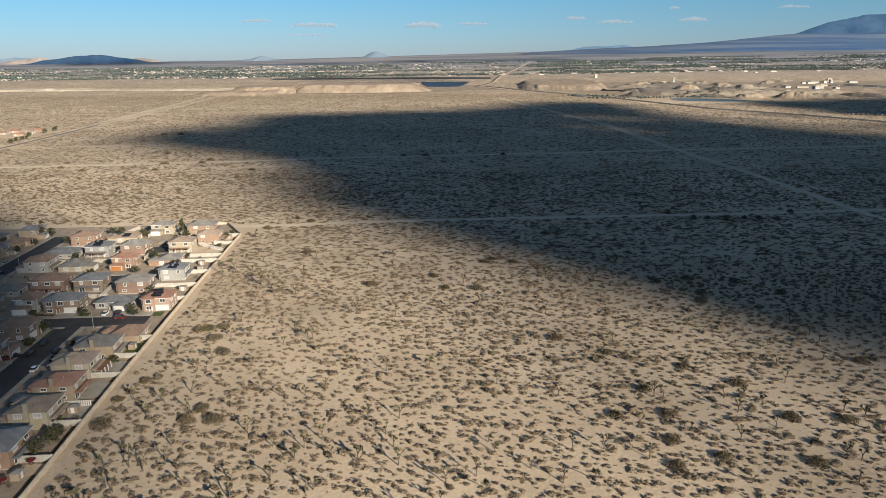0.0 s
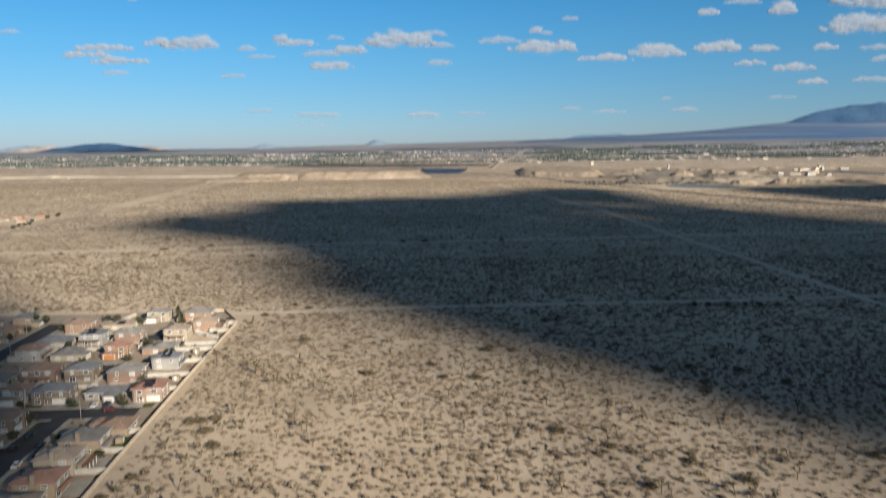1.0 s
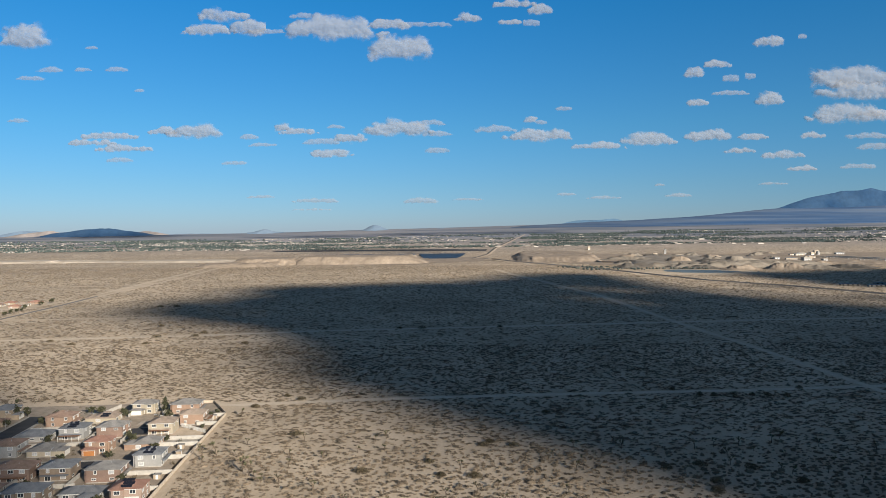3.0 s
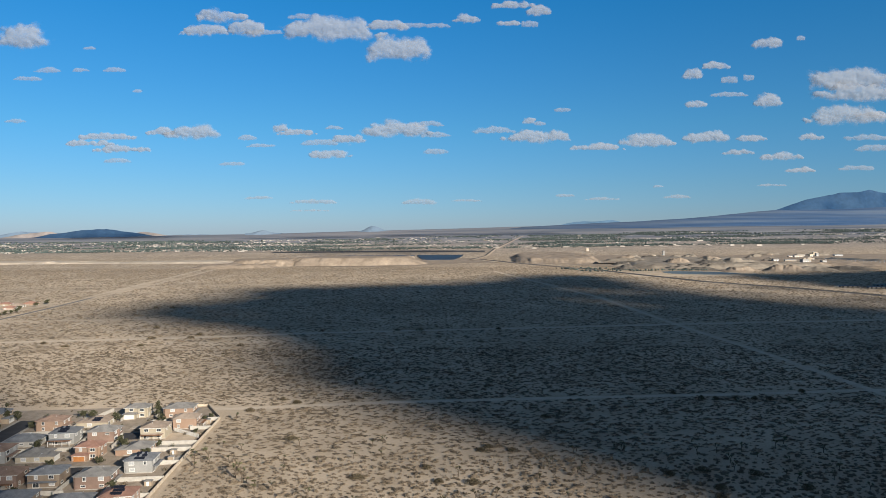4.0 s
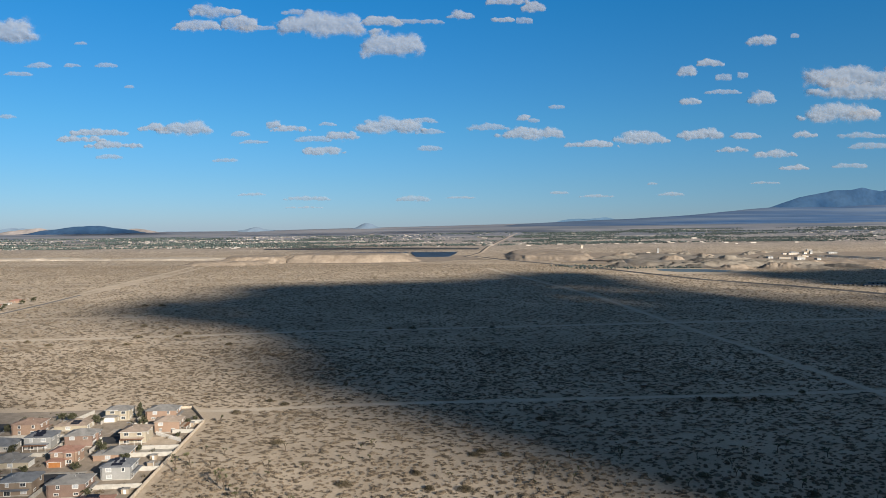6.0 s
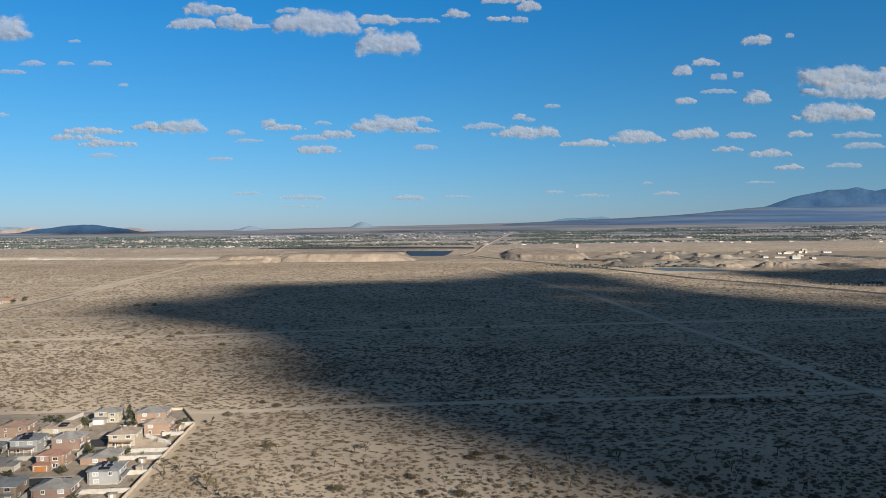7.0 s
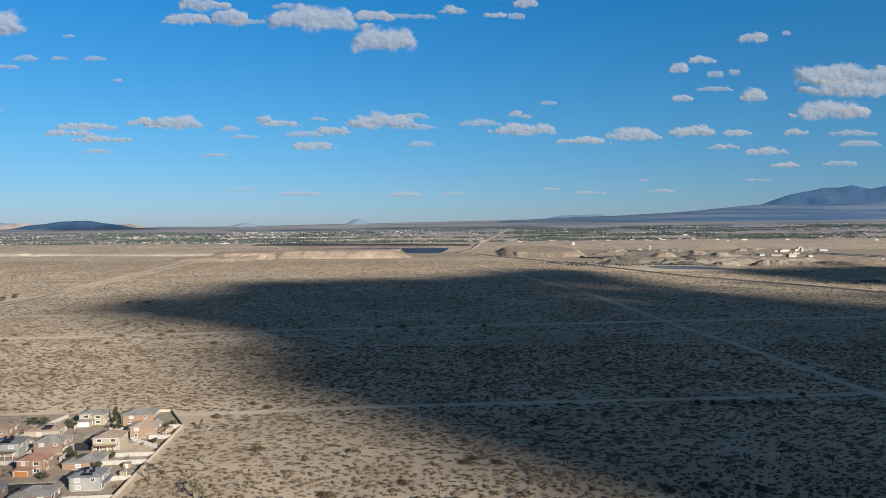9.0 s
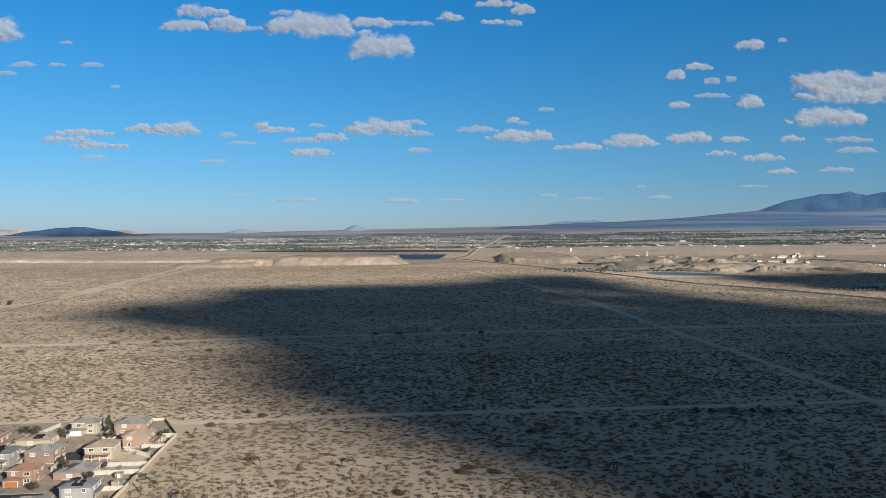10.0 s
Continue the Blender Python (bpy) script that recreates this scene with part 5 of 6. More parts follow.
# ---------------------------------------------------------------- far hills
def ridge(name, x0, x1, y, depth, profile, mat, label, cells=110, gully=90.0, rough=0.09):
    """A far hill: a ridge whose crest height comes from profile(x), with gullied flanks."""
    xs = np.linspace(x0, x1, cells)
    rows = 15
    verts = []
    for j in range(rows):
        k = j / (rows - 1)
        up = 1 - abs(2 * k - 1) ** 1.25
        for x in xs:
            p = profile(x)
            nz = noise.fractal(Vector((x / gully, k * 2.2, y / 300.0)), 0.9, 2.1, 5)
            base = height(x, y) - 14
            top = max(p - base, 0)
            z = base + top * up * (1 + 0.45 * nz * (1 - up) + rough * nz)
            verts.append((x, y - depth + 2 * depth * k + 12 * nz, z))
    n = len(xs)
    faces = [(j * n + i, j * n + i + 1, (j + 1) * n + i + 1, (j + 1) * n + i) for j in range(rows - 1) for i in range(n - 1)]
    return tagged(mesh_object(name, verts, faces, mat), label, "hill", kind="structure")


def bumps(*items):
    """A crest line as a sum of smooth rises: (x, width, height)."""
    return lambda x: sum(h * math.exp(-((x - c) / w) ** 2) for c, w, h in items)


L0 = height(-2250, 4880)
ridge("hill_west", -2860, -1900, 4860, 60, lambda x: L0 - 6 + bumps((-2290, 160, 46), (-2480, 140, 36), (-2090, 150, 24), (-2660, 90, 18))(x), HAZED_ROCK,
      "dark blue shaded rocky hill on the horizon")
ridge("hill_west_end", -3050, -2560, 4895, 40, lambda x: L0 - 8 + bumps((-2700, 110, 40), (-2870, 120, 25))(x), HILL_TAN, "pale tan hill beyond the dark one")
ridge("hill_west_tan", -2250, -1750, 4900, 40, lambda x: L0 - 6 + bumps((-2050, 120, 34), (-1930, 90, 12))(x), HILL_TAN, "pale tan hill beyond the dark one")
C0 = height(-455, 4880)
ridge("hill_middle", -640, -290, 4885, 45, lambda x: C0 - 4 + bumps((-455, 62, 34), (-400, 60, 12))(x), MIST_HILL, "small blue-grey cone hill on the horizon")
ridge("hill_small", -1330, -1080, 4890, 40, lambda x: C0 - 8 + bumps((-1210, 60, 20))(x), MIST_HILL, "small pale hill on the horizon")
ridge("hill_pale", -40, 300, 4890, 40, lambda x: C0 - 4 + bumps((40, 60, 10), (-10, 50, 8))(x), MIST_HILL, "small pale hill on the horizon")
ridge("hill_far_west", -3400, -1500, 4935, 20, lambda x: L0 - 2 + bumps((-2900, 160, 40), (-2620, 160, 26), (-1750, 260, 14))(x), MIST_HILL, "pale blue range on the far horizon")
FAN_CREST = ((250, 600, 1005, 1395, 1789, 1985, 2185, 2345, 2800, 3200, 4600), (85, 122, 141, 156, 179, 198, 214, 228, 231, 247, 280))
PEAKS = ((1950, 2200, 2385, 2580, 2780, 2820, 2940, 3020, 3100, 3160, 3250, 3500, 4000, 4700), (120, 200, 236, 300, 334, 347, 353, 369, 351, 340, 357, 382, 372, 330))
ridge("alluvial_fan", 250, 4600, 4820, 110, lambda x: float(np.interp(x, *FAN_CREST)), HAZED_FAN, "long blue-grey slope below the mountain", 200, 260.0, 0.03)
ridge("mountain", 1960, 4700, 4905, 75, lambda x: float(np.interp(x, *PEAKS)), HAZED_ROCK, "blue-grey mountain on the horizon", 240, 240.0, 0.03)
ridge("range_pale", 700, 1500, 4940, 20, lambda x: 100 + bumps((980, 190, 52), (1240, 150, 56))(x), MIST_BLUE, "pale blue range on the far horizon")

# ---------------------------------------------------------------- quarry and works
def mound(name, x, y, w, d, h, mat, label, seed, turn=0.0, flat=0.45, category="spoil heap", rough=0.3, lump=90.0, base=0.0, sharp=False):
    """An earth bank or heap with a flat crown and gullied sides."""
    n, m = 64, 34
    verts = []
    for j in range(m):
        for i in range(n):
            a, b = 2 * i / (n - 1) - 1, 2 * j / (m - 1) - 1
            r = (abs(a) ** 4 + abs(b) ** 4) ** 0.25
            k = min(1.0, max(0.0, (1 - r) / (1 - flat)))
            nz = noise.fractal(Vector((a * w / lump, b * d / lump, seed * 9.1)), 0.8, 2.2, 6)
            px, py = a * w / 2 * (1 + 0.08 * nz), b * d / 2 * (1 + 0.08 * nz)
            verts.append((px, py, h * (k if sharp else k * k * (3 - 2 * k)) * (1 + rough * nz) - 0.6))
    faces = [(j * n + i, j * n + i + 1, (j + 1) * n + i + 1, (j + 1) * n + i) for j in range(m - 1) for i in range(n - 1)]
    ob = mesh_object(name, verts, faces, mat, smooth=True)
    ob.matrix_world = pose(x, y, height(x, y) + base, 0, 0, turn)
    return tagged(ob, label, category, kind="structure")


mound("quarry_bank", -250, 2170, 440, 240, 23, SPOIL, "long tan flat-topped spoil bank of a quarry", 1, 2, 0.74, rough=0.05, sharp=True)
mound("quarry_bank", -520, 2140, 230, 230, 19, SPOIL, "gullied tan spoil bank of a quarry", 4, 8, 0.70, rough=0.05, lump=40.0, sharp=True)
mound("quarry_bank_west", -570, 2000, 260, 160, 10, SPOIL, "low tan spoil bank", 2, 14, 0.6)
mound("quarry_bank_east", 400, 2440, 300, 760, 15, SPOIL, "tan flat-topped spoil bank east of the pit", 3, -6, 0.72, rough=0.2)
mound("sand_plateau", 740, 2060, 400, 660, 11, GREY_SAND, "broad flat-topped plateau of washed sand", 5, -14, 0.80, rough=0.22)
mound("sand_terrace", 1130, 2120, 420, 560, 7, SPOIL, "low graded terrace below the works", 6, -20, 0.8, rough=0.25)
mound("eroded_bank", 800, 1800, 500, 130, 12, GREY_SAND, "pale eroded sand bank cut by gullies behind the pond", 73, 6, 0.55, rough=0.40, lump=34.0)
HEAPS = [(662, 1941, 62, 44, 15), (744, 1913, 56, 50, 16), (806, 1913, 64, 48, 17), (651, 1735, 80, 40, 9), (1075, 2383, 70, 50, 16), (983, 2070, 74, 46, 14), (820, 1664, 90, 60, 17),
         (529, 2000, 60, 40, 11), (688, 2376, 70, 46, 14), (720, 1675, 90, 56, 13), (905, 1700, 110, 60, 11), (1010, 1730, 120, 56, 9), (1120, 1760, 120, 50, 8), (560, 1905, 70, 44, 11)]
HEAPS = [(x, y, w * 1.25, d * 1.3, h * 0.8) for x, y, w, d, h in HEAPS]
hr = random.Random(77)
for i in range(26):
    y = hr.uniform(1780, 2750)
    x = y * hr.uniform(0.24, 0.55)
    s = hr.uniform(0.7, 1.5)
    HEAPS.append((x, y, 56 * s * hr.uniform(0.8, 2.2), 46 * s, 6.5 * s))
for i, (x, y, w, d, h) in enumerate(HEAPS):
    up = 9.0 if math.hypot((x - 740) / 190, (y - 2060) / 310) < 1 else 0.0
    dark = i in (5, 8) or i % 4 == 3
    mound("gravel_heap" if dark else "sand_heap", x, y, w, d, h, DARK_GRAVEL if dark else (GREY_SAND if i % 3 else SPOIL),
          "dark steep heap of crushed rock" if dark else "pale steep heap of washed quarry sand", 10 + i, hr.uniform(-40, 40), 0.25, rough=0.45, lump=44.0, base=up)


def ragged(cx, cy, w, d, seed, n=22):
    rng = random.Random(seed)
    return [(cx + math.cos(2 * math.pi * i / n) * w / 2 * rng.uniform(0.82, 1.05), cy + math.sin(2 * math.pi * i / n) * d / 2 * rng.uniform(0.82, 1.05)) for i in range(n)]


# flat dark blue sheets in and behind the quarry pit
paved("pit_lake", [(-88, 3020), (118, 3000), (92, 2700), (60, 2430), (40, 2405), (-30, 2412), (-52, 2440), (-70, 2700)], -0.2, 1.6, PIT_BLUE, "dark blue sheet in the quarry pit", "water")
paved("pit_lake_far", ragged(-330, 2920, 560, 260, 2), -0.2, 1.9, PIT_BLUE, "dark blue sheet in the quarry pit", "water")


def floor_patch(name, cx, cy, w, d, mat, label, lift):
    """Graded ground with a ragged edge, lying on the land."""
    n, rings = 64, 14
    verts, faces = [(cx, cy, height(cx, cy) + lift)], []
    for j in range(1, rings + 1):
        for i in range(n):
            a = 2 * math.pi * i / n
            e = 1 + 0.30 * noise.fractal(Vector((math.cos(a) * 1.7, math.sin(a) * 1.7, cx * 0.01)), 0.9, 2.0, 4)
            x, y = cx + math.cos(a) * w / 2 * e * j / rings, cy + math.sin(a) * d / 2 * e * j / rings
            verts.append((x, y, height(x, y) + lift))
    for i in range(n):
        faces.append((0, 1 + i, 1 + (i + 1) % n))
    for j in range(rings - 1):
        for i in range(n):
            a, b = 1 + j * n + i, 1 + j * n + (i + 1) % n
            faces.append((a, a + n, b + n, b))
    return tagged(mesh_object(name, verts, faces, mat), label, "ground", kind="structure")


floor_patch("quarry_floor", 900, 2260, 1300, 900, SPOIL, "bare graded quarry ground", 0.35)
floor_patch("quarry_floor_west", -250, 2330, 900, 560, SPOIL, "bare graded quarry ground", 0.45)
floor_patch("works_yard", 1500, 2350, 1300, 700, SPOIL, "bare graded ground of the works", 0.55)
paved("pond", [(525, 1625), (545, 1580), (600, 1560), (650, 1565), (690, 1600), (650, 1660), (575, 1695), (535, 1680)], -0.2, 0.3, POND, "blue still settling pond", "water")
LINE = [(150, 2420), (226, 2185), (395, 1769), (514, 1343), (606, 1190), (668, 1043), (720, 880), (760, 760)]
strip("road", LINE, 7.0, ASPHALT, 1.5, "dark straight service road past the quarry", "road", 0.05)
bank = Shape()
for (ax, ay), (bx, by) in zip(LINE, LINE[1:]):
    s = math.hypot(bx - ax, by - ay)
    nx, ny = -(by - ay) / s, (bx - ax) / s
    k = len(bank.v)
    za, zb = height(ax, ay), height(bx, by)
    bank.v += [(ax + nx * 7, ay + ny * 7, za - 0.2), (ax + nx * 4, ay + ny * 4, za + 1.4), (ax - nx * 4, ay - ny * 4, za + 1.4), (ax - nx * 7, ay - ny * 7, za - 0.2),
               (bx + nx * 7, by + ny * 7, zb - 0.2), (bx + nx * 4, by + ny * 4, zb + 1.4), (bx - nx * 4, by - ny * 4, zb + 1.4), (bx - nx * 7, by - ny * 7, zb - 0.2)]
    bank.f += [(k, k + 1, k + 5, k + 4), (k + 1, k + 2, k + 6, k + 5), (k + 2, k + 3, k + 7, k + 6)]
tagged(bank.make("road_embankment", ASPHALT_OLD), "low dark gravel embankment of the service road", "embankment", kind="structure")
ROADS.append(([(226, 2185), (395, 1769), (514, 1343), (606, 1190), (668, 1043), (760, 760)], 14.0))
strip("road", [(205, 2150), (150, 2280), (215, 2480)], 8.0, TRACK, 1.9, "pale haul road winding out of the pit", "road", 0.2)
strip("road", [(125, 2398), (257, 3120), (434, 3880), (520, 4250)], 8.0, TRACK_WORN, 0.7, "pale straight road climbing through the far town", "road", 0.1)
strip("road", [(112, 2398), (246, 3120), (423, 3880)], 7.0, ASPHALT, 0.8, "dark straight road beside the pale one", "road", 0.05)
# dark strip on the land paints the cloud shade behind the pit
strip("dark_bench", [(-720, 3085), (-400, 3075), (0, 3055), (205, 3030)], 85.0, SHADE_BAND, 0.5, "long dark band behind the pit, painted as cloud shade", "ground", 0.4)
mound("graded_bank", -1560, 2330, 1150, 170, 7.5, PALE_GROUND, "long low pale bank of graded bare ground", 71, 1, 0.66, "ground", rough=0.12, lump=60.0)
mound("graded_bank", -860, 2345, 420, 150, 6.0, PALE_GROUND, "long low pale bank of graded bare ground", 72, -1, 0.66, "ground", rough=0.12, lump=60.0)
strip("road", [(-2400, 2040), (-1240, 2050), (-900, 2060), (-640, 2010)], 9.0, TRACK, 0.6, "pale graded dirt road", "dirt road", 0.4)
strip("road", [(900, 2150), (1250, 2060), (1700, 1960)], 9.0, TRACK, 0.4, "pale graded dirt road at the works", "dirt road", 0.3)


def shed(x, y, w, d, h, turn, wall_mat, roof_mat, label, up=0.0):
    ob = new("industrial_building")
    ob.matrix_world = pose(x, y, height(x, y) + up, 0, 0, turn)
    tagged(ob, label, "building", "quarry works")
    Shape().box(-w / 2, w / 2, -d / 2, d / 2, -0.5, h).make("wall", wall_mat, ob)
    Shape().hip(-w / 2 - 0.4, w / 2 + 0.4, -d / 2 - 0.4, d / 2 + 0.4, h + 0.003, 0.15).make("roof", roof_mat, ob)
    n = max(2, int(w / 7))
    for i in range(n):
        cx = -w / 2 + w * (i + 0.5) / n
        Shape().box(cx - 1.5, cx + 1.5, -d / 2 - 0.06, -d / 2 - 0.003, 0.1, min(3.4, h - 0.5)).make("door", BLACK if wall_mat is ASPHALT_OLD else METAL, ob)
    return ob


SHEDS = [(1307, 2529, 30, 14, 7), (1385, 2575, 15, 12, 15), (1345, 2610, 22, 12, 6), (1330, 2500, 12, 9, 9), (1362, 2520, 9, 8, 12), (1290, 2490, 16, 8, 5), (1032, 1975, 22, 12, 9), (1010, 2012, 30, 12, 6), (985, 2048, 16, 10, 6), (1120, 2120, 30, 12, 5),
         (863, 2680, 8, 8, 17), (642, 3007, 10, 10, 14), (1060, 1930, 14, 10, 7), (1180, 2300, 26, 12, 6), (1450, 2540, 30, 14, 6), (-530, 2300, 22, 10, 5), (-480, 2310, 16, 10, 5),
         (1052, 1990, 10, 10, 13), (1270, 2480, 18, 12, 5), (1215, 2420, 14, 10, 6), (905, 2540, 18, 10, 5), (800, 2600, 16, 10, 6)]
for i, (x, y, w, d, h) in enumerate(SHEDS):
    up = 6.0 if math.hypot((x - 1130) / 190, (y - 2120) / 260) < 1 else 0.0
    shed(x, y, w, d, h, random.Random(i + 50).uniform(-15, 15), WALLS["grey"] if i % 2 == 0 else BLOCK, METAL if i % 3 else BLOCK, "pale industrial shed among sand heaps", up)
# Dark walls and doors put part of the cloud shade into their colour.
for i, (x, y) in enumerate(((702, 1202), (735, 1178), (772, 1222), (795, 1182), (826, 1235), (858, 1205), (900, 1190), (840, 1160))):
    shed(x, y, 30, 9, 3.2, -12 + 5 * (i % 3), ASPHALT_OLD, PANEL, "long low dark-roofed building in cloud shade")
paved("works_pond", [(800, 1130), (860, 1115), (960, 1135), (965, 1185), (880, 1200), (815, 1180)], -0.2, 0.16, POND, "dark blue pond beside the service road", "water")


def conveyor(ax, ay, bx, by, seed):
    """A long white belt conveyor on trestles."""
    ob = new("conveyor")
    d = math.hypot(bx - ax, by - ay)
    ob.matrix_world = pose(ax, ay, height(ax, ay) + 6.5, 0, 0, math.degrees(math.atan2(by - ay, bx - ax)))
    tagged(ob, "long white belt conveyor on low trestles", "conveyor", "quarry works")
    Shape().box(0, d, -1.6, 1.6, 2.2, 4.2).make("belt_housing", WHITE_WALL, ob)
    me = None
    for i in range(int(d / 14) + 1):
        if me is None:
            me = Shape().box(-0.5, 0.5, -1.3, 1.3, -7.5, 2.195, 0.1).make("trestle", METAL, ob).data
        else:
            share("trestle", me, ob, pose(i * 14.0, 0, 0))
    return ob


conveyor(1175, 2125, 1240, 1840, 1)
conveyor(1240, 1836, 1300, 1580, 2)
conveyor(1210, 2160, 1290, 1900, 3)


# ---------------------------------------------------------------- desert plants
def near_road(x, y):
    hit = np.zeros(len(x), bool)
    for pts, wid in ROADS:
        for (ax, ay), (bx, by) in zip(pts, pts[1:]):
            dx, dy = bx - ax, by - ay
            t = np.clip(((x - ax) * dx + (y - ay) * dy) / (dx * dx + dy * dy), 0, 1)
            hit |= np.hypot(x - ax - t * dx, y - ay - t * dy) < wid / 2 + 0.5 + np.clip((y - 400) / 150, 0, 4)
    return hit


def in_estate(x, y, grow=2.0):
    inside = np.zeros(len(x), bool)
    pts = PAD
    for (ax, ay), (bx, by) in zip(pts, pts[1:] + pts[:1]):
        with np.errstate(divide="ignore", invalid="ignore"):
            c = ((ay > y) != (by > y)) & (x < (bx - ax) * (y - ay) / (by - ay + 1e-9) + ax + grow)
        inside ^= c
    inside |= (x < -104) & (x > -330) & (y > 400) & (y < 424)
    inside |= (x < -540) & (x > -650) & (y > 925) & (y < 1030)
    return inside


def patchiness(x, y):
    return 0.5 + 0.22 * np.sin(x / 23.0 + 1.1 * np.sin(y / 31.0)) + 0.22 * np.sin(y / 19.0 + 1.3 * np.sin(x / 37.0)) + 0.12 * np.sin((x + y) / 7.3)


def scatter(y0, y1, per_m2, seed, side=0.70, edge=40.0):
    """Evenly spaced but uneven spots: a jittered grid, thinned in patches."""
    rng = np.random.default_rng(seed)
    cell = math.sqrt(0.72 / per_m2)
    gx, gy = np.meshgrid(np.arange(-side * y1 - edge, side * y1 + edge, cell), np.arange(y0, y1, cell))
    x = gx.ravel() + rng.uniform(-0.46, 0.46, gx.size) * cell
    y = gy.ravel() + rng.uniform(-0.46, 0.46, gx.size) * cell
    keep = np.abs(x) < side * y + edge
    keep &= rng.random(len(x)) < np.clip(0.62 + 0.42 * patchiness(x, y), 0.55, 0.96)
    keep &= ~near_road(x, y) & ~in_estate(x, y)
    keep &= ~((x > 430) & (x < 720) & (y > 1500) & (y < 1740))
    return x[keep], y[keep], rng


def hummock_shapes(count, sub, seed, ragged, low=-0.12):
    """Low rounded desert shrubs, one metre across: dense twiggy domes with a broken outline."""
    rng = np.random.default_rng(seed)
    v0, f0 = ICO[sub]
    f0 = f0[(v0[f0][:, :, 2] > low).all(1)]
    used, f1 = np.unique(f0, return_inverse=True)
    v1, f1 = v0[used], f1.reshape(-1, 3)
    out = []
    for _ in range(count):
        lobes = rng.normal(0, 1, (5, 3)) * (1, 1, 0.5)
        lobes /= np.linalg.norm(lobes, axis=1, keepdims=True)
        r = 0.74 + np.max(rng.uniform(0.1, 0.45, 5)[None] * np.exp((v1 @ lobes.T - 1) * 4.0), axis=1)
        r = r * (1 + rng.normal(0, ragged, len(v1)))
        v = v1 * r[:, None] * (0.5 * rng.uniform(1.0, 1.5), 0.5, 0.5)
        v[:, 2] = np.where(v1[:, 2] < 0.12, -0.03, v[:, 2])
        out.append(v)
    return np.array(out), f1


def tuft_shapes(count, blades, seed, leaf):
    """Low rounded desert shrubs, one metre across, of many short twig and leaf clumps, thickest in the middle."""
    rng = np.random.default_rng(seed)
    out = []
    for _ in range(count):
        a, q = rng.uniform(0, 6.28, blades), rng.uniform(0, 1, blades) ** 0.62
        sx = rng.uniform(0.85, 1.25)
        c = np.stack([0.42 * q * np.cos(a) * sx, 0.42 * q * np.sin(a), rng.uniform(0.12, 1, blades) * 0.42 * np.sqrt(1 - 0.85 * q ** 2)], 1)
        d = rng.normal(0, 1, (blades, 3, 3)) * (1, 1, 0.8)
        d /= np.linalg.norm(d, axis=2, keepdims=True)
        tri = c[:, None, :] + d * (1.1, 1.1, 0.7) * rng.uniform(0.7, 1.3, (blades, 1, 1)) * leaf
        tri[:, :, 2] = np.maximum(tri[:, :, 2], -0.03)
        out.append(tri.reshape(-1, 3))
    return np.array(out), np.arange(blades * 3).reshape(-1, 3)


def shrub_field(name, y0, y1, per_m2, sub, size, tall, seed, label, mat, ragged=0.16, spread=0.36, clump=1, blades=0, leaf=0.1, wide=1.3):
    """Shrubs strewn over a belt of the plain; clump: how many stand together; wide: how far the wind has drawn them out."""
    x, y, rng = scatter(y0, y1, per_m2, seed)
    if clump > 1:
        x = np.repeat(x, clump) + rng.normal(0, 0.75 * size, len(x) * clump)
        y = np.repeat(y, clump) + rng.normal(0, 0.5 * size, len(y) * clump)
        keep = (rng.random(len(x)) < 0.8) & ~near_road(x, y) & ~in_estate(x, y)
        x, y = x[keep], y[keep]
    shapes, f0 = hummock_shapes(24, sub, seed + 1, ragged)
    if blades:
        twigs, f1 = tuft_shapes(24, blades, seed + 1, leaf)
        f0 = np.concatenate([f0, f1 + shapes.shape[1]])
        shapes = np.concatenate([shapes * (0.74, 0.74, 0.68), twigs], 1)
    n = len(x)
    s = np.minimum(rng.lognormal(math.log(size), spread, n), size * 2.2)
    t = rng.normal(0, 0.45, n) + math.pi * rng.integers(0, 2, n)
    v = shapes[rng.integers(0, len(shapes), n)] * s[:, None, None]
    v[:, :, 0] *= rng.uniform(1.1, 1.1 + 2 * (wide - 1.1), n)[:, None]
    v[:, :, 2] *= (tall * rng.uniform(0.75, 1.25, n))[:, None]
    c, k = np.cos(t)[:, None], np.sin(t)[:, None]
    vx = v[:, :, 0] * c - v[:, :, 1] * k + x[:, None]
    vy = v[:, :, 0] * k + v[:, :, 1] * c + y[:, None]
    vz = v[:, :, 2] + land(x, y)[:, None]
    verts = np.stack([vx, vy, vz], 2).reshape(-1, 3)
    faces = (f0[None] + (np.arange(n) * shapes.shape[1])[:, None, None]).reshape(-1, 3)
    ob = big_mesh(name, verts, faces, mat)
    return tagged(ob, label, "shrubs", kind="stuff")


LOW = "low brown creosote shrubs scattered on the sand"
shrub_field("desert_shrubs", 95, 220, 0.078, 2, 1.55, 1.0, 11, LOW, SCRUB, spread=0.28, blades=60, leaf=0.13)
shrub_field("desert_shrubs", 220, 330, 0.072, 2, 1.65, 1.0, 22, LOW, SCRUB, spread=0.28, blades=34, leaf=0.16)
shrub_field("desert_shrubs", 95, 330, 0.075, 1, 0.95, 1.0, 21, LOW, SCRUB, blades=14, leaf=0.20)
shrub_field("desert_shrubs", 330, 620, 0.066, 1, 2.0, 0.74, 12, LOW, SCRUB, spread=0.32, blades=18, leaf=0.18, wide=1.6)
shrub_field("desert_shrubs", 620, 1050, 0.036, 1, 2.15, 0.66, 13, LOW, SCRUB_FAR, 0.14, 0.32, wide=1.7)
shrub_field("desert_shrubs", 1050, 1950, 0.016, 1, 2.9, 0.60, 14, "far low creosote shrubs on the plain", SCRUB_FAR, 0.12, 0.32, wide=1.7)


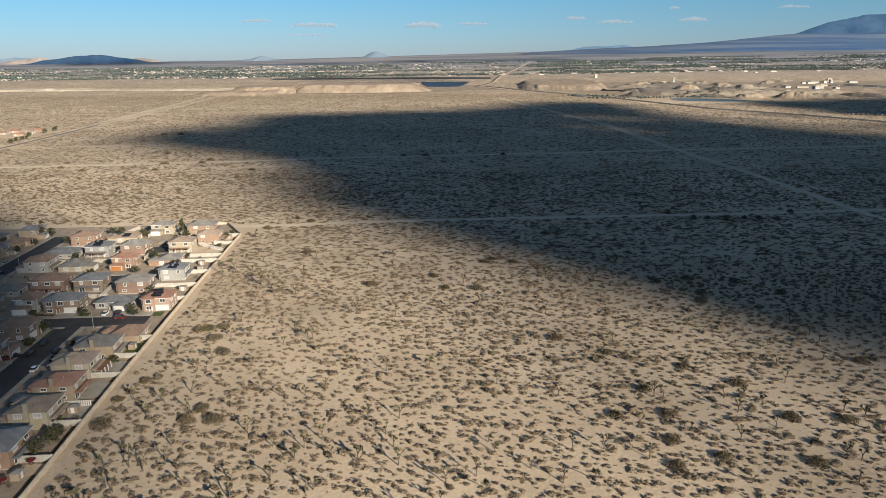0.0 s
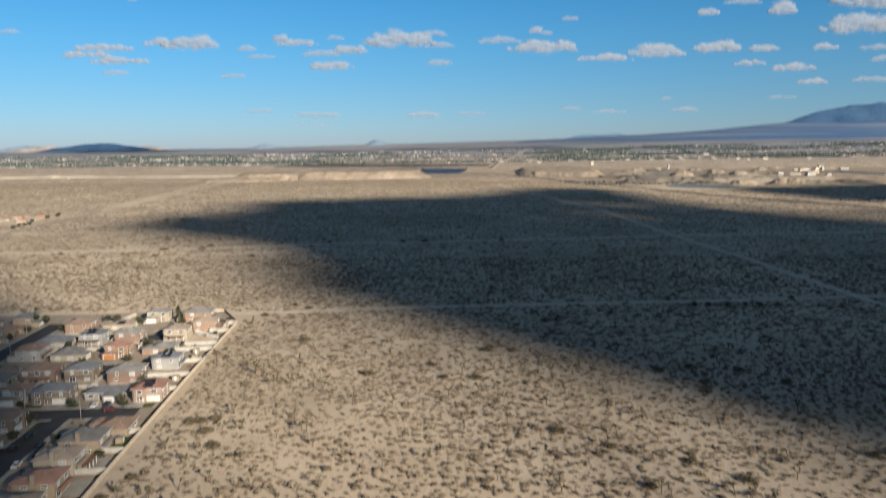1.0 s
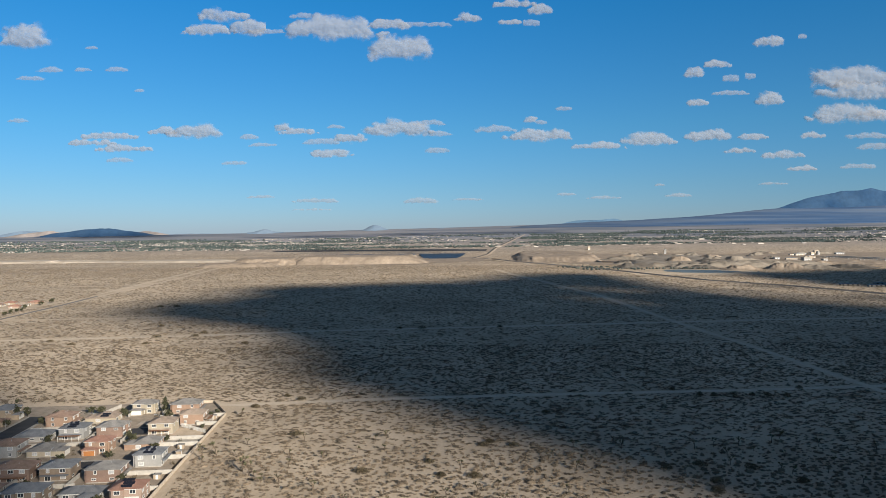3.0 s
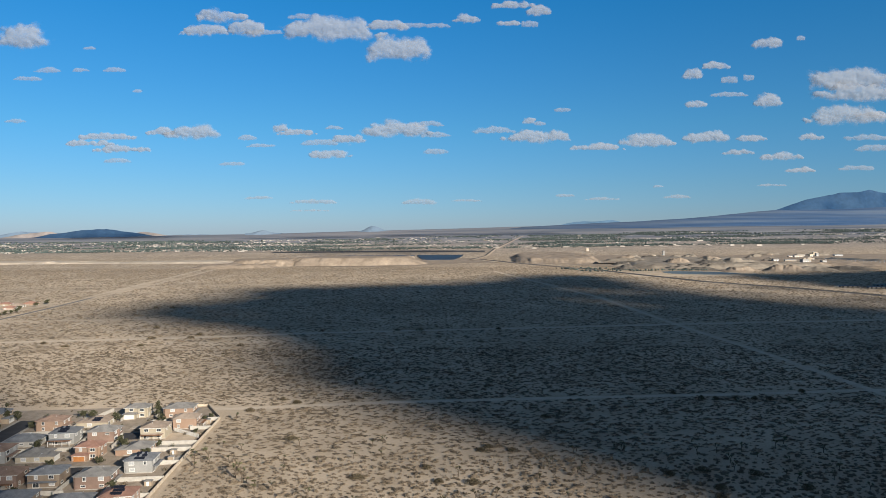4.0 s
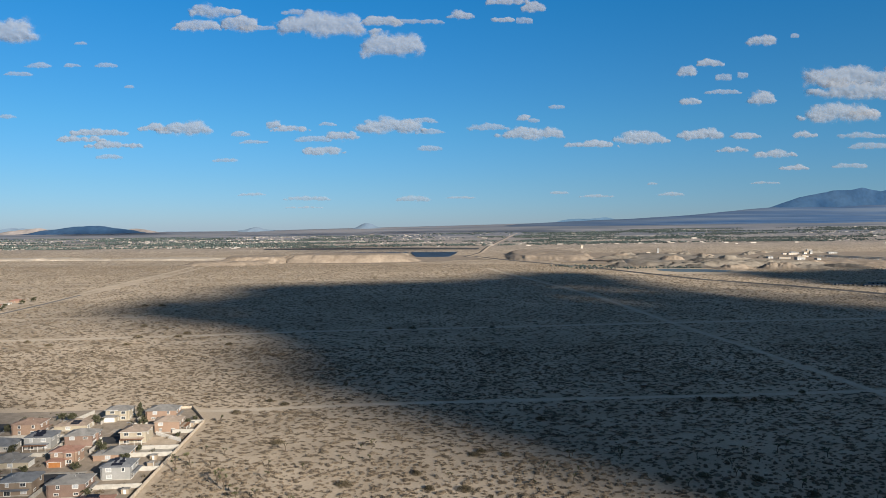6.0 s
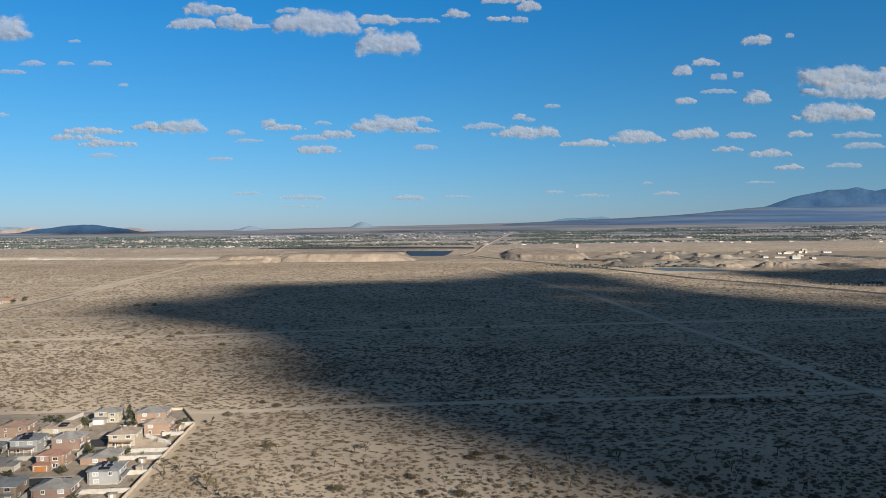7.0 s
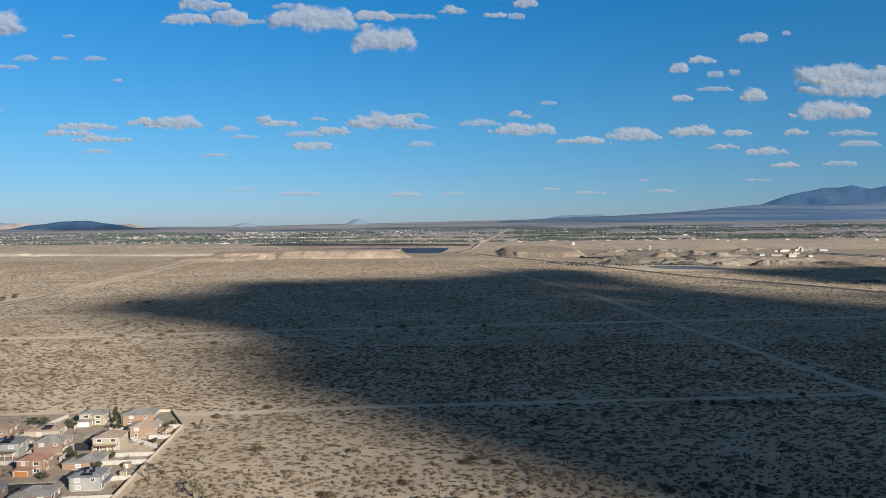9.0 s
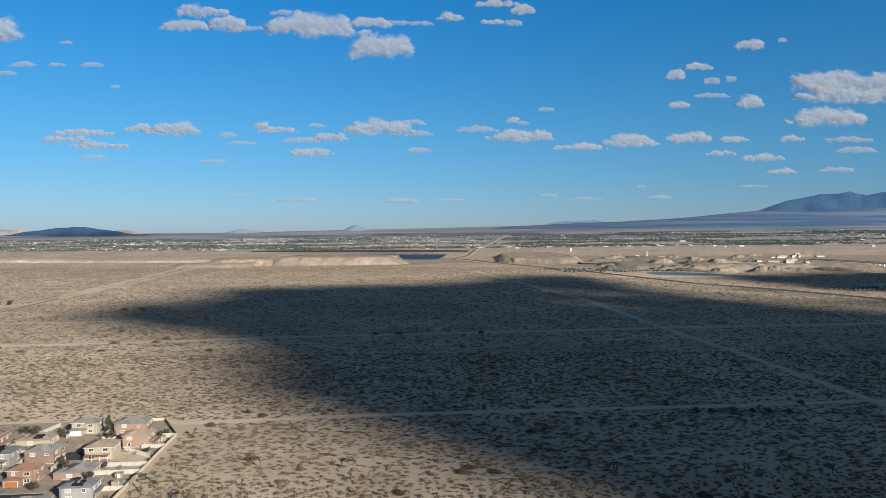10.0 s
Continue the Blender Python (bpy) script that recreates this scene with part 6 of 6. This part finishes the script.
def big_shrub(x, y, w, h, seed):
    """A broad thicket: many twig-like leaf triangles over a few stems."""
    rng = random.Random(seed)
    ob = new("bush")
    ob.matrix_world = pose(x, y, 0, 0, 0, rng.uniform(0, 360))
    tagged(ob, "broad dark olive desert bush on bare sand", "bush", "large desert bushes")
    s = Shape()
    for i in range(7):
        a = rng.uniform(0, 6.28)
        s.tube((0, 0, -0.05), (math.cos(a) * w * 0.3, math.sin(a) * w * 0.3, h * 0.75), 0.05, 0.02, 4)
    s.make("wood", BARK, ob)
    v, f = [], []
    for i in range(int(300 + 190 * w)):
        a, q = rng.uniform(0, 6.28), math.sqrt(rng.random())
        q = q ** 1.5
        p = Vector((math.cos(a) * q * w / 2, math.sin(a) * q * w / 2 * 0.85, h * rng.uniform(0.1, 1) * math.sqrt(1 - 0.85 * q * q)))
        k = len(v)
        for j in range(3):
            o = p + Vector((rng.gauss(0, 1), rng.gauss(0, 1), rng.gauss(0, 0.9))).normalized() * rng.uniform(0.12, 0.28)
            o.z = max(o.z, -0.02)
            v.append(tuple(o))
        f.append((k, k + 1, k + 2))
    mesh_object("foliage", v, f, THICKET, ob)
    return ob


seed = 0
for row in (((-96, 178, 4.6), (-98, 193, 2.8), (-94.4, 205.6, 3.2), (-91.7, 248.8, 4.2), (-83.3, 240.4, 4.4), (-76.4, 227.5, 4.4), (-72.8, 180.1, 4.0), (-70.6, 186.7, 3.6), (-64.7, 179.9, 5.0)),
            ((-70.5, 356.8, 4.6), (-31.9, 302, 5.2), (15.2, 295.4, 5.0), (1.4, 297.2, 3.6), (41.3, 238.1, 4.6), (-83.5, 251.5, 3.6), (-88.4, 249.9, 4.2), (61.9, 197.3, 3.8), (49.4, 181.6, 3.6)),
            ((64.8, 181.4, 4.2), (92.2, 200.7, 4.6), (79.5, 213.4, 3.6), (132.3, 302.4, 4.6), (107.6, 276.4, 4.4), (58.8, 155.5, 3.8), (94.1, 156.4, 4.2), (98.7, 179.3, 4.4), (71.7, 159.2, 3.8)),
            ((61.2, 167.6, 3.6), (113.8, 177.5, 4.2), (139.6, 216.8, 4.2), (96.6, 303.2, 3.8), (24.6, 341.7, 3.8), (35.6, 336.3, 4.0), (59.3, 393.3, 4.2), (112, 307, 5.2), (-3.8, 314, 3.6)),
            ((111.4, 287.2, 4.6), (145.4, 286.4, 4.4), (56.9, 225.2, 3.4), (21.5, 336.7, 3.8), (-105, 412, 4.5), (-81.9, 429, 4.4), (-17, 726, 7), (-39.7, 727, 5), (63.4, 731, 5)),
            ((-373, 949, 8), (-350, 948, 8), (-235, 686, 6), (-270, 681, 7), (-233, 704, 6), (-296, 758, 6), (-174, 639, 5.5), (-264, 642, 5), (-360, 660, 5), (-330, 640, 5))):
    for x, y, w in row:
        seed += 1
        big_shrub(x, y, w * 1.35, w * 0.42, seed)


def joshua_kind(seed, h):
    """A Joshua tree: a forking trunk with spiky leaf heads at the limb ends."""
    rng = random.Random(seed)
    ob = new("joshua_tree")
    tagged(ob, "spiky Joshua tree with forking bare limbs", "tree", "Joshua trees")
    s = Shape()
    tips = []

    def limb(p, way, length, r, level):
        q = p + way * length
        s.tube(tuple(p), tuple(q), r, r * 0.8, 6)
        if level == 0:
            tips.append((q, way))
            return
        for i in range(rng.choice((2, 2, 3)) if level > 1 else 2):
            a = rng.uniform(0, 6.28)
            w2 = (way * 0.9 + Vector((math.cos(a), math.sin(a), 0.35)) * rng.uniform(0.5, 0.85)).normalized()
            limb(q, w2, length * rng.uniform(0.5, 0.8), r * 0.78, level - 1)

    limb(Vector((0, 0, -0.1)), Vector((rng.uniform(-0.1, 0.1), rng.uniform(-0.1, 0.1), 1)).normalized(), h * 0.36, 0.17, rng.choice((2, 2, 3)))
    s.make("trunk", BARK, ob)
    for p, way in tips:
        v, f = [], []
        for i in range(46):
            d = (Vector((rng.gauss(0, 1), rng.gauss(0, 1), rng.gauss(0, 1))).normalized() + way * 0.55).normalized()
            side = d.orthogonal().normalized() * 0.085
            e = p + d * rng.uniform(0.34, 0.60)
            k = len(v)
            b = p + d * 0.05 - way * rng.uniform(0, 0.3)
            v += [tuple(b + side), tuple(b - side), tuple(e)]
            f.append((k, k + 1, k + 2))
        mesh_object("leaf_head", v, f, SPIKES, ob)
    return ob


KINDS = [joshua_kind(70 + i, 3.4 + 0.45 * i) for i in range(7)]
spots = []
for row in (((-48.5, 160.8), (-45, 166.2), (-30.8, 147), (-21.1, 157.8), (-12.3, 180.8), (-21.2, 180.3), (-70.9, 159.7), (-66.5, 155.8), (-81.5, 162.5), (-62.6, 148.6)),
            ((11.2, 145.4), (-77.1, 197.6), (-80.8, 213.8), (-78.2, 220.5), (-49.5, 195.3), (-13, 165.8), (35.2, 194), (37, 149.7), (52.8, 159.5), (79.4, 167.4)),
            ((-109, 330), (-104, 318), (-100, 345), (-99, 322), (-97, 262))):
    spots += row
jr = random.Random(4)
while len(spots) < 225:
    y = 110 + 240 * jr.random() ** 1.3
    x = jr.uniform(-0.68, 0.72) * y
    if x > 40 and jr.random() < 0.25 or x < -10 or jr.random() < 0.55:
        if x > edge_x(y) + 9 and (y < 400):
            spots.append((x, y))
for i, (x, y) in enumerate(spots):
    k = KINDS[i % 7]
    m = pose(x, y, 0.0, jr.uniform(-3, 3), jr.uniform(-3, 3), jr.uniform(0, 360))
    if i < 7:
        k.matrix_world = m
    else:
        copy_thing(k, m @ Matrix.Diagonal((1, 1, 1, 1)))


for x, y, h, r in ((176, 424, 5.0, 1.9), (166, 429, 3.2, 2.0), (157.5, 429.5, 4.0, 2.0), (207.5, 424, 4.0, 2.4), (198, 428, 3.2, 2.4), (189, 429, 3.0, 1.8),
                   (226, 446, 3.2, 2.2), (146, 445, 2.8, 1.8), (-53, 478, 4.4, 1.6), (-92, 437, 2.8, 2.2)):
    seed += 1
    big_shrub(x, y, r * 2.0, h * 0.75, seed)

for i, (x, y) in enumerate(((-101.0, 327.1), (-104.9, 320.1), (-82.5, 304.1), (-78.2, 298.6), (-71.5, 293.2), (-107.3, 391.7))):
    copy_thing(KINDS[(i + 3) % 7], pose(x, y, 0.0, 0, 0, 60.0 * i) @ Matrix.Scale(1.5, 4))

# ---------------------------------------------------------------- the far town
def lattice(x, y, seed):
    """Smooth random field in 0..1, one cell wide per unit."""
    table = np.random.default_rng(seed).random((64, 64))
    i, j = np.floor(x).astype(int), np.floor(y).astype(int)
    u, v = x - i, y - j
    u, v = u * u * (3 - 2 * u), v * v * (3 - 2 * v)
    g = lambda a, b: table[a % 64, b % 64]
    return (g(i, j) * (1 - u) + g(i + 1, j) * u) * (1 - v) + (g(i, j + 1) * (1 - u) + g(i + 1, j + 1) * u) * v


def built_up(x, y, seed):
    """How densely the far valley is settled: long quarters with open ground between."""
    k = 0.55 * lattice(x / 420.0, y / 105.0, seed) + 0.30 * lattice(x / 130.0, y / 50.0, seed + 1) + 0.15 * lattice(x / 45.0, y / 22.0, seed + 2)
    az = x / y
    lo = 3140 + 160 * np.clip((az + 0.05) / 0.45, 0, 1)
    hi = 4180 + 220 * np.clip((az + 0.1) / 0.4, 0, 1)
    return np.where((y > lo) & (y < hi), k, 0.0)


def town(seed):
    rng = np.random.default_rng(seed)
    n = 16000
    y = rng.uniform(2980, 4450, n)
    x = rng.uniform(-0.75, 0.80, n) * y
    keep = rng.random(n) < np.clip((built_up(x, y, 5) - 0.40) / 0.30, 0, 0.9) * np.where(x > 0, 0.42, 0.62)
    keep &= np.abs(x - 257 - (y - 3120) * 0.233) > 24
    x, y = x[keep], y[keep]
    y = np.round(y / 30.0) * 30.0 + rng.normal(0, 3, len(y))
    row = 46
    x = np.concatenate([x, rng.uniform(-2300, -900, row), rng.uniform(200, 2400, 26)])
    y = np.concatenate([y, 3190 + rng.normal(0, 18, row), 3230 + rng.normal(0, 30, 26)])
    return x, y, rng, row + 26


def blocks(x, y, rng, rows):
    n = len(x)
    w, d, h = rng.uniform(4, 10, n), rng.uniform(5, 10, n), rng.uniform(2.0, 3.2, n)
    big = rng.random(n) < 0.025
    big[-rows:] = True
    w[big] *= 3.0
    h[big] *= 1.5
    z = land(x, y)
    u = np.array([(-1, -1, 0), (1, -1, 0), (1, 1, 0), (-1, 1, 0), (-1, -1, 1), (1, -1, 1), (1, 1, 1), (-1, 1, 1), (-0.6, 0, 1.45), (0.6, 0, 1.45)], float)
    v = u[None] * np.stack([w / 2, d / 2, h], 1)[:, None, :] + np.stack([x, y, z - 0.5], 1)[:, None, :]
    f = np.array([(0, 1, 5), (0, 5, 4), (1, 2, 6), (1, 6, 5), (2, 3, 7), (2, 7, 6), (3, 0, 4), (3, 4, 7), (4, 5, 9), (4, 9, 8), (6, 7, 8), (6, 8, 9), (5, 6, 9), (7, 4, 8)])
    faces = (f[None] + (np.arange(n) * 10)[:, None, None]).reshape(-1, 3)
    return v.reshape(-1, 3), faces


tx, ty, trng, rows = town(31)
tv, tf = blocks(tx, ty, trng, rows)
tagged(big_mesh("far_town", tv, tf, TOWN_WALL), "pale houses of a spread-out desert town far off", "town", kind="stuff")


def grove(x, y, size, rng):
    v0 = np.array([(1, 0, 0), (0, 1, 0), (-1, 0, 0), (0, -1, 0), (0, 0, 1), (0, 0, -1)], float)
    f0 = np.array([(0, 1, 4), (1, 2, 4), (2, 3, 4), (3, 0, 4), (1, 0, 5), (2, 1, 5), (3, 2, 5), (0, 3, 5)])
    n = len(x)
    s = size * rng.uniform(0.5, 1.3, n)
    lump = rng.uniform(0.7, 1.25, (n, len(v0), 1))
    v = v0[None] * lump * np.stack([s, s, s * 0.75], 1)[:, None, :] + np.stack([x, y, land(x, y) + s * 0.5], 1)[:, None, :]
    return v.reshape(-1, 3), (f0[None] + (np.arange(n) * len(v0))[:, None, None]).reshape(-1, 3)


gn = 105000
gy = trng.uniform(2980, 4450, gn)
gx = trng.uniform(-0.75, 0.8, gn) * gy
leafy = np.where(gx > 150, 0.44, 0.41)
gk = trng.random(gn) < np.clip((built_up(gx, gy, 15) - leafy) / 0.22, 0, 0.95) * np.where(gx > 150, 0.9, np.where(gx > -700, 0.75, 0.5))
gk &= np.abs(gx - 257 - (gy - 3120) * 0.233) > 24
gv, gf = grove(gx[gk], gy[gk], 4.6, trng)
tagged(big_mesh("town_trees", gv, gf, HAZED_TREE), "dark green trees among the far town's houses", "trees", kind="stuff")
ry = np.concatenate([trng.uniform(1690, 1850, 110), trng.uniform(1712, 1735, 60)])
rx = np.concatenate([trng.uniform(330, 470, 110), trng.uniform(470, 680, 60)])
rx[:110] += (1780 - ry[:110]) * 0.35
rv, rf = grove(rx, ry, 3.0, trng)
tagged(big_mesh("pond_thicket", rv, rf, HAZED_TREE), "dark green thicket by the settling pond", "trees", kind="stuff")
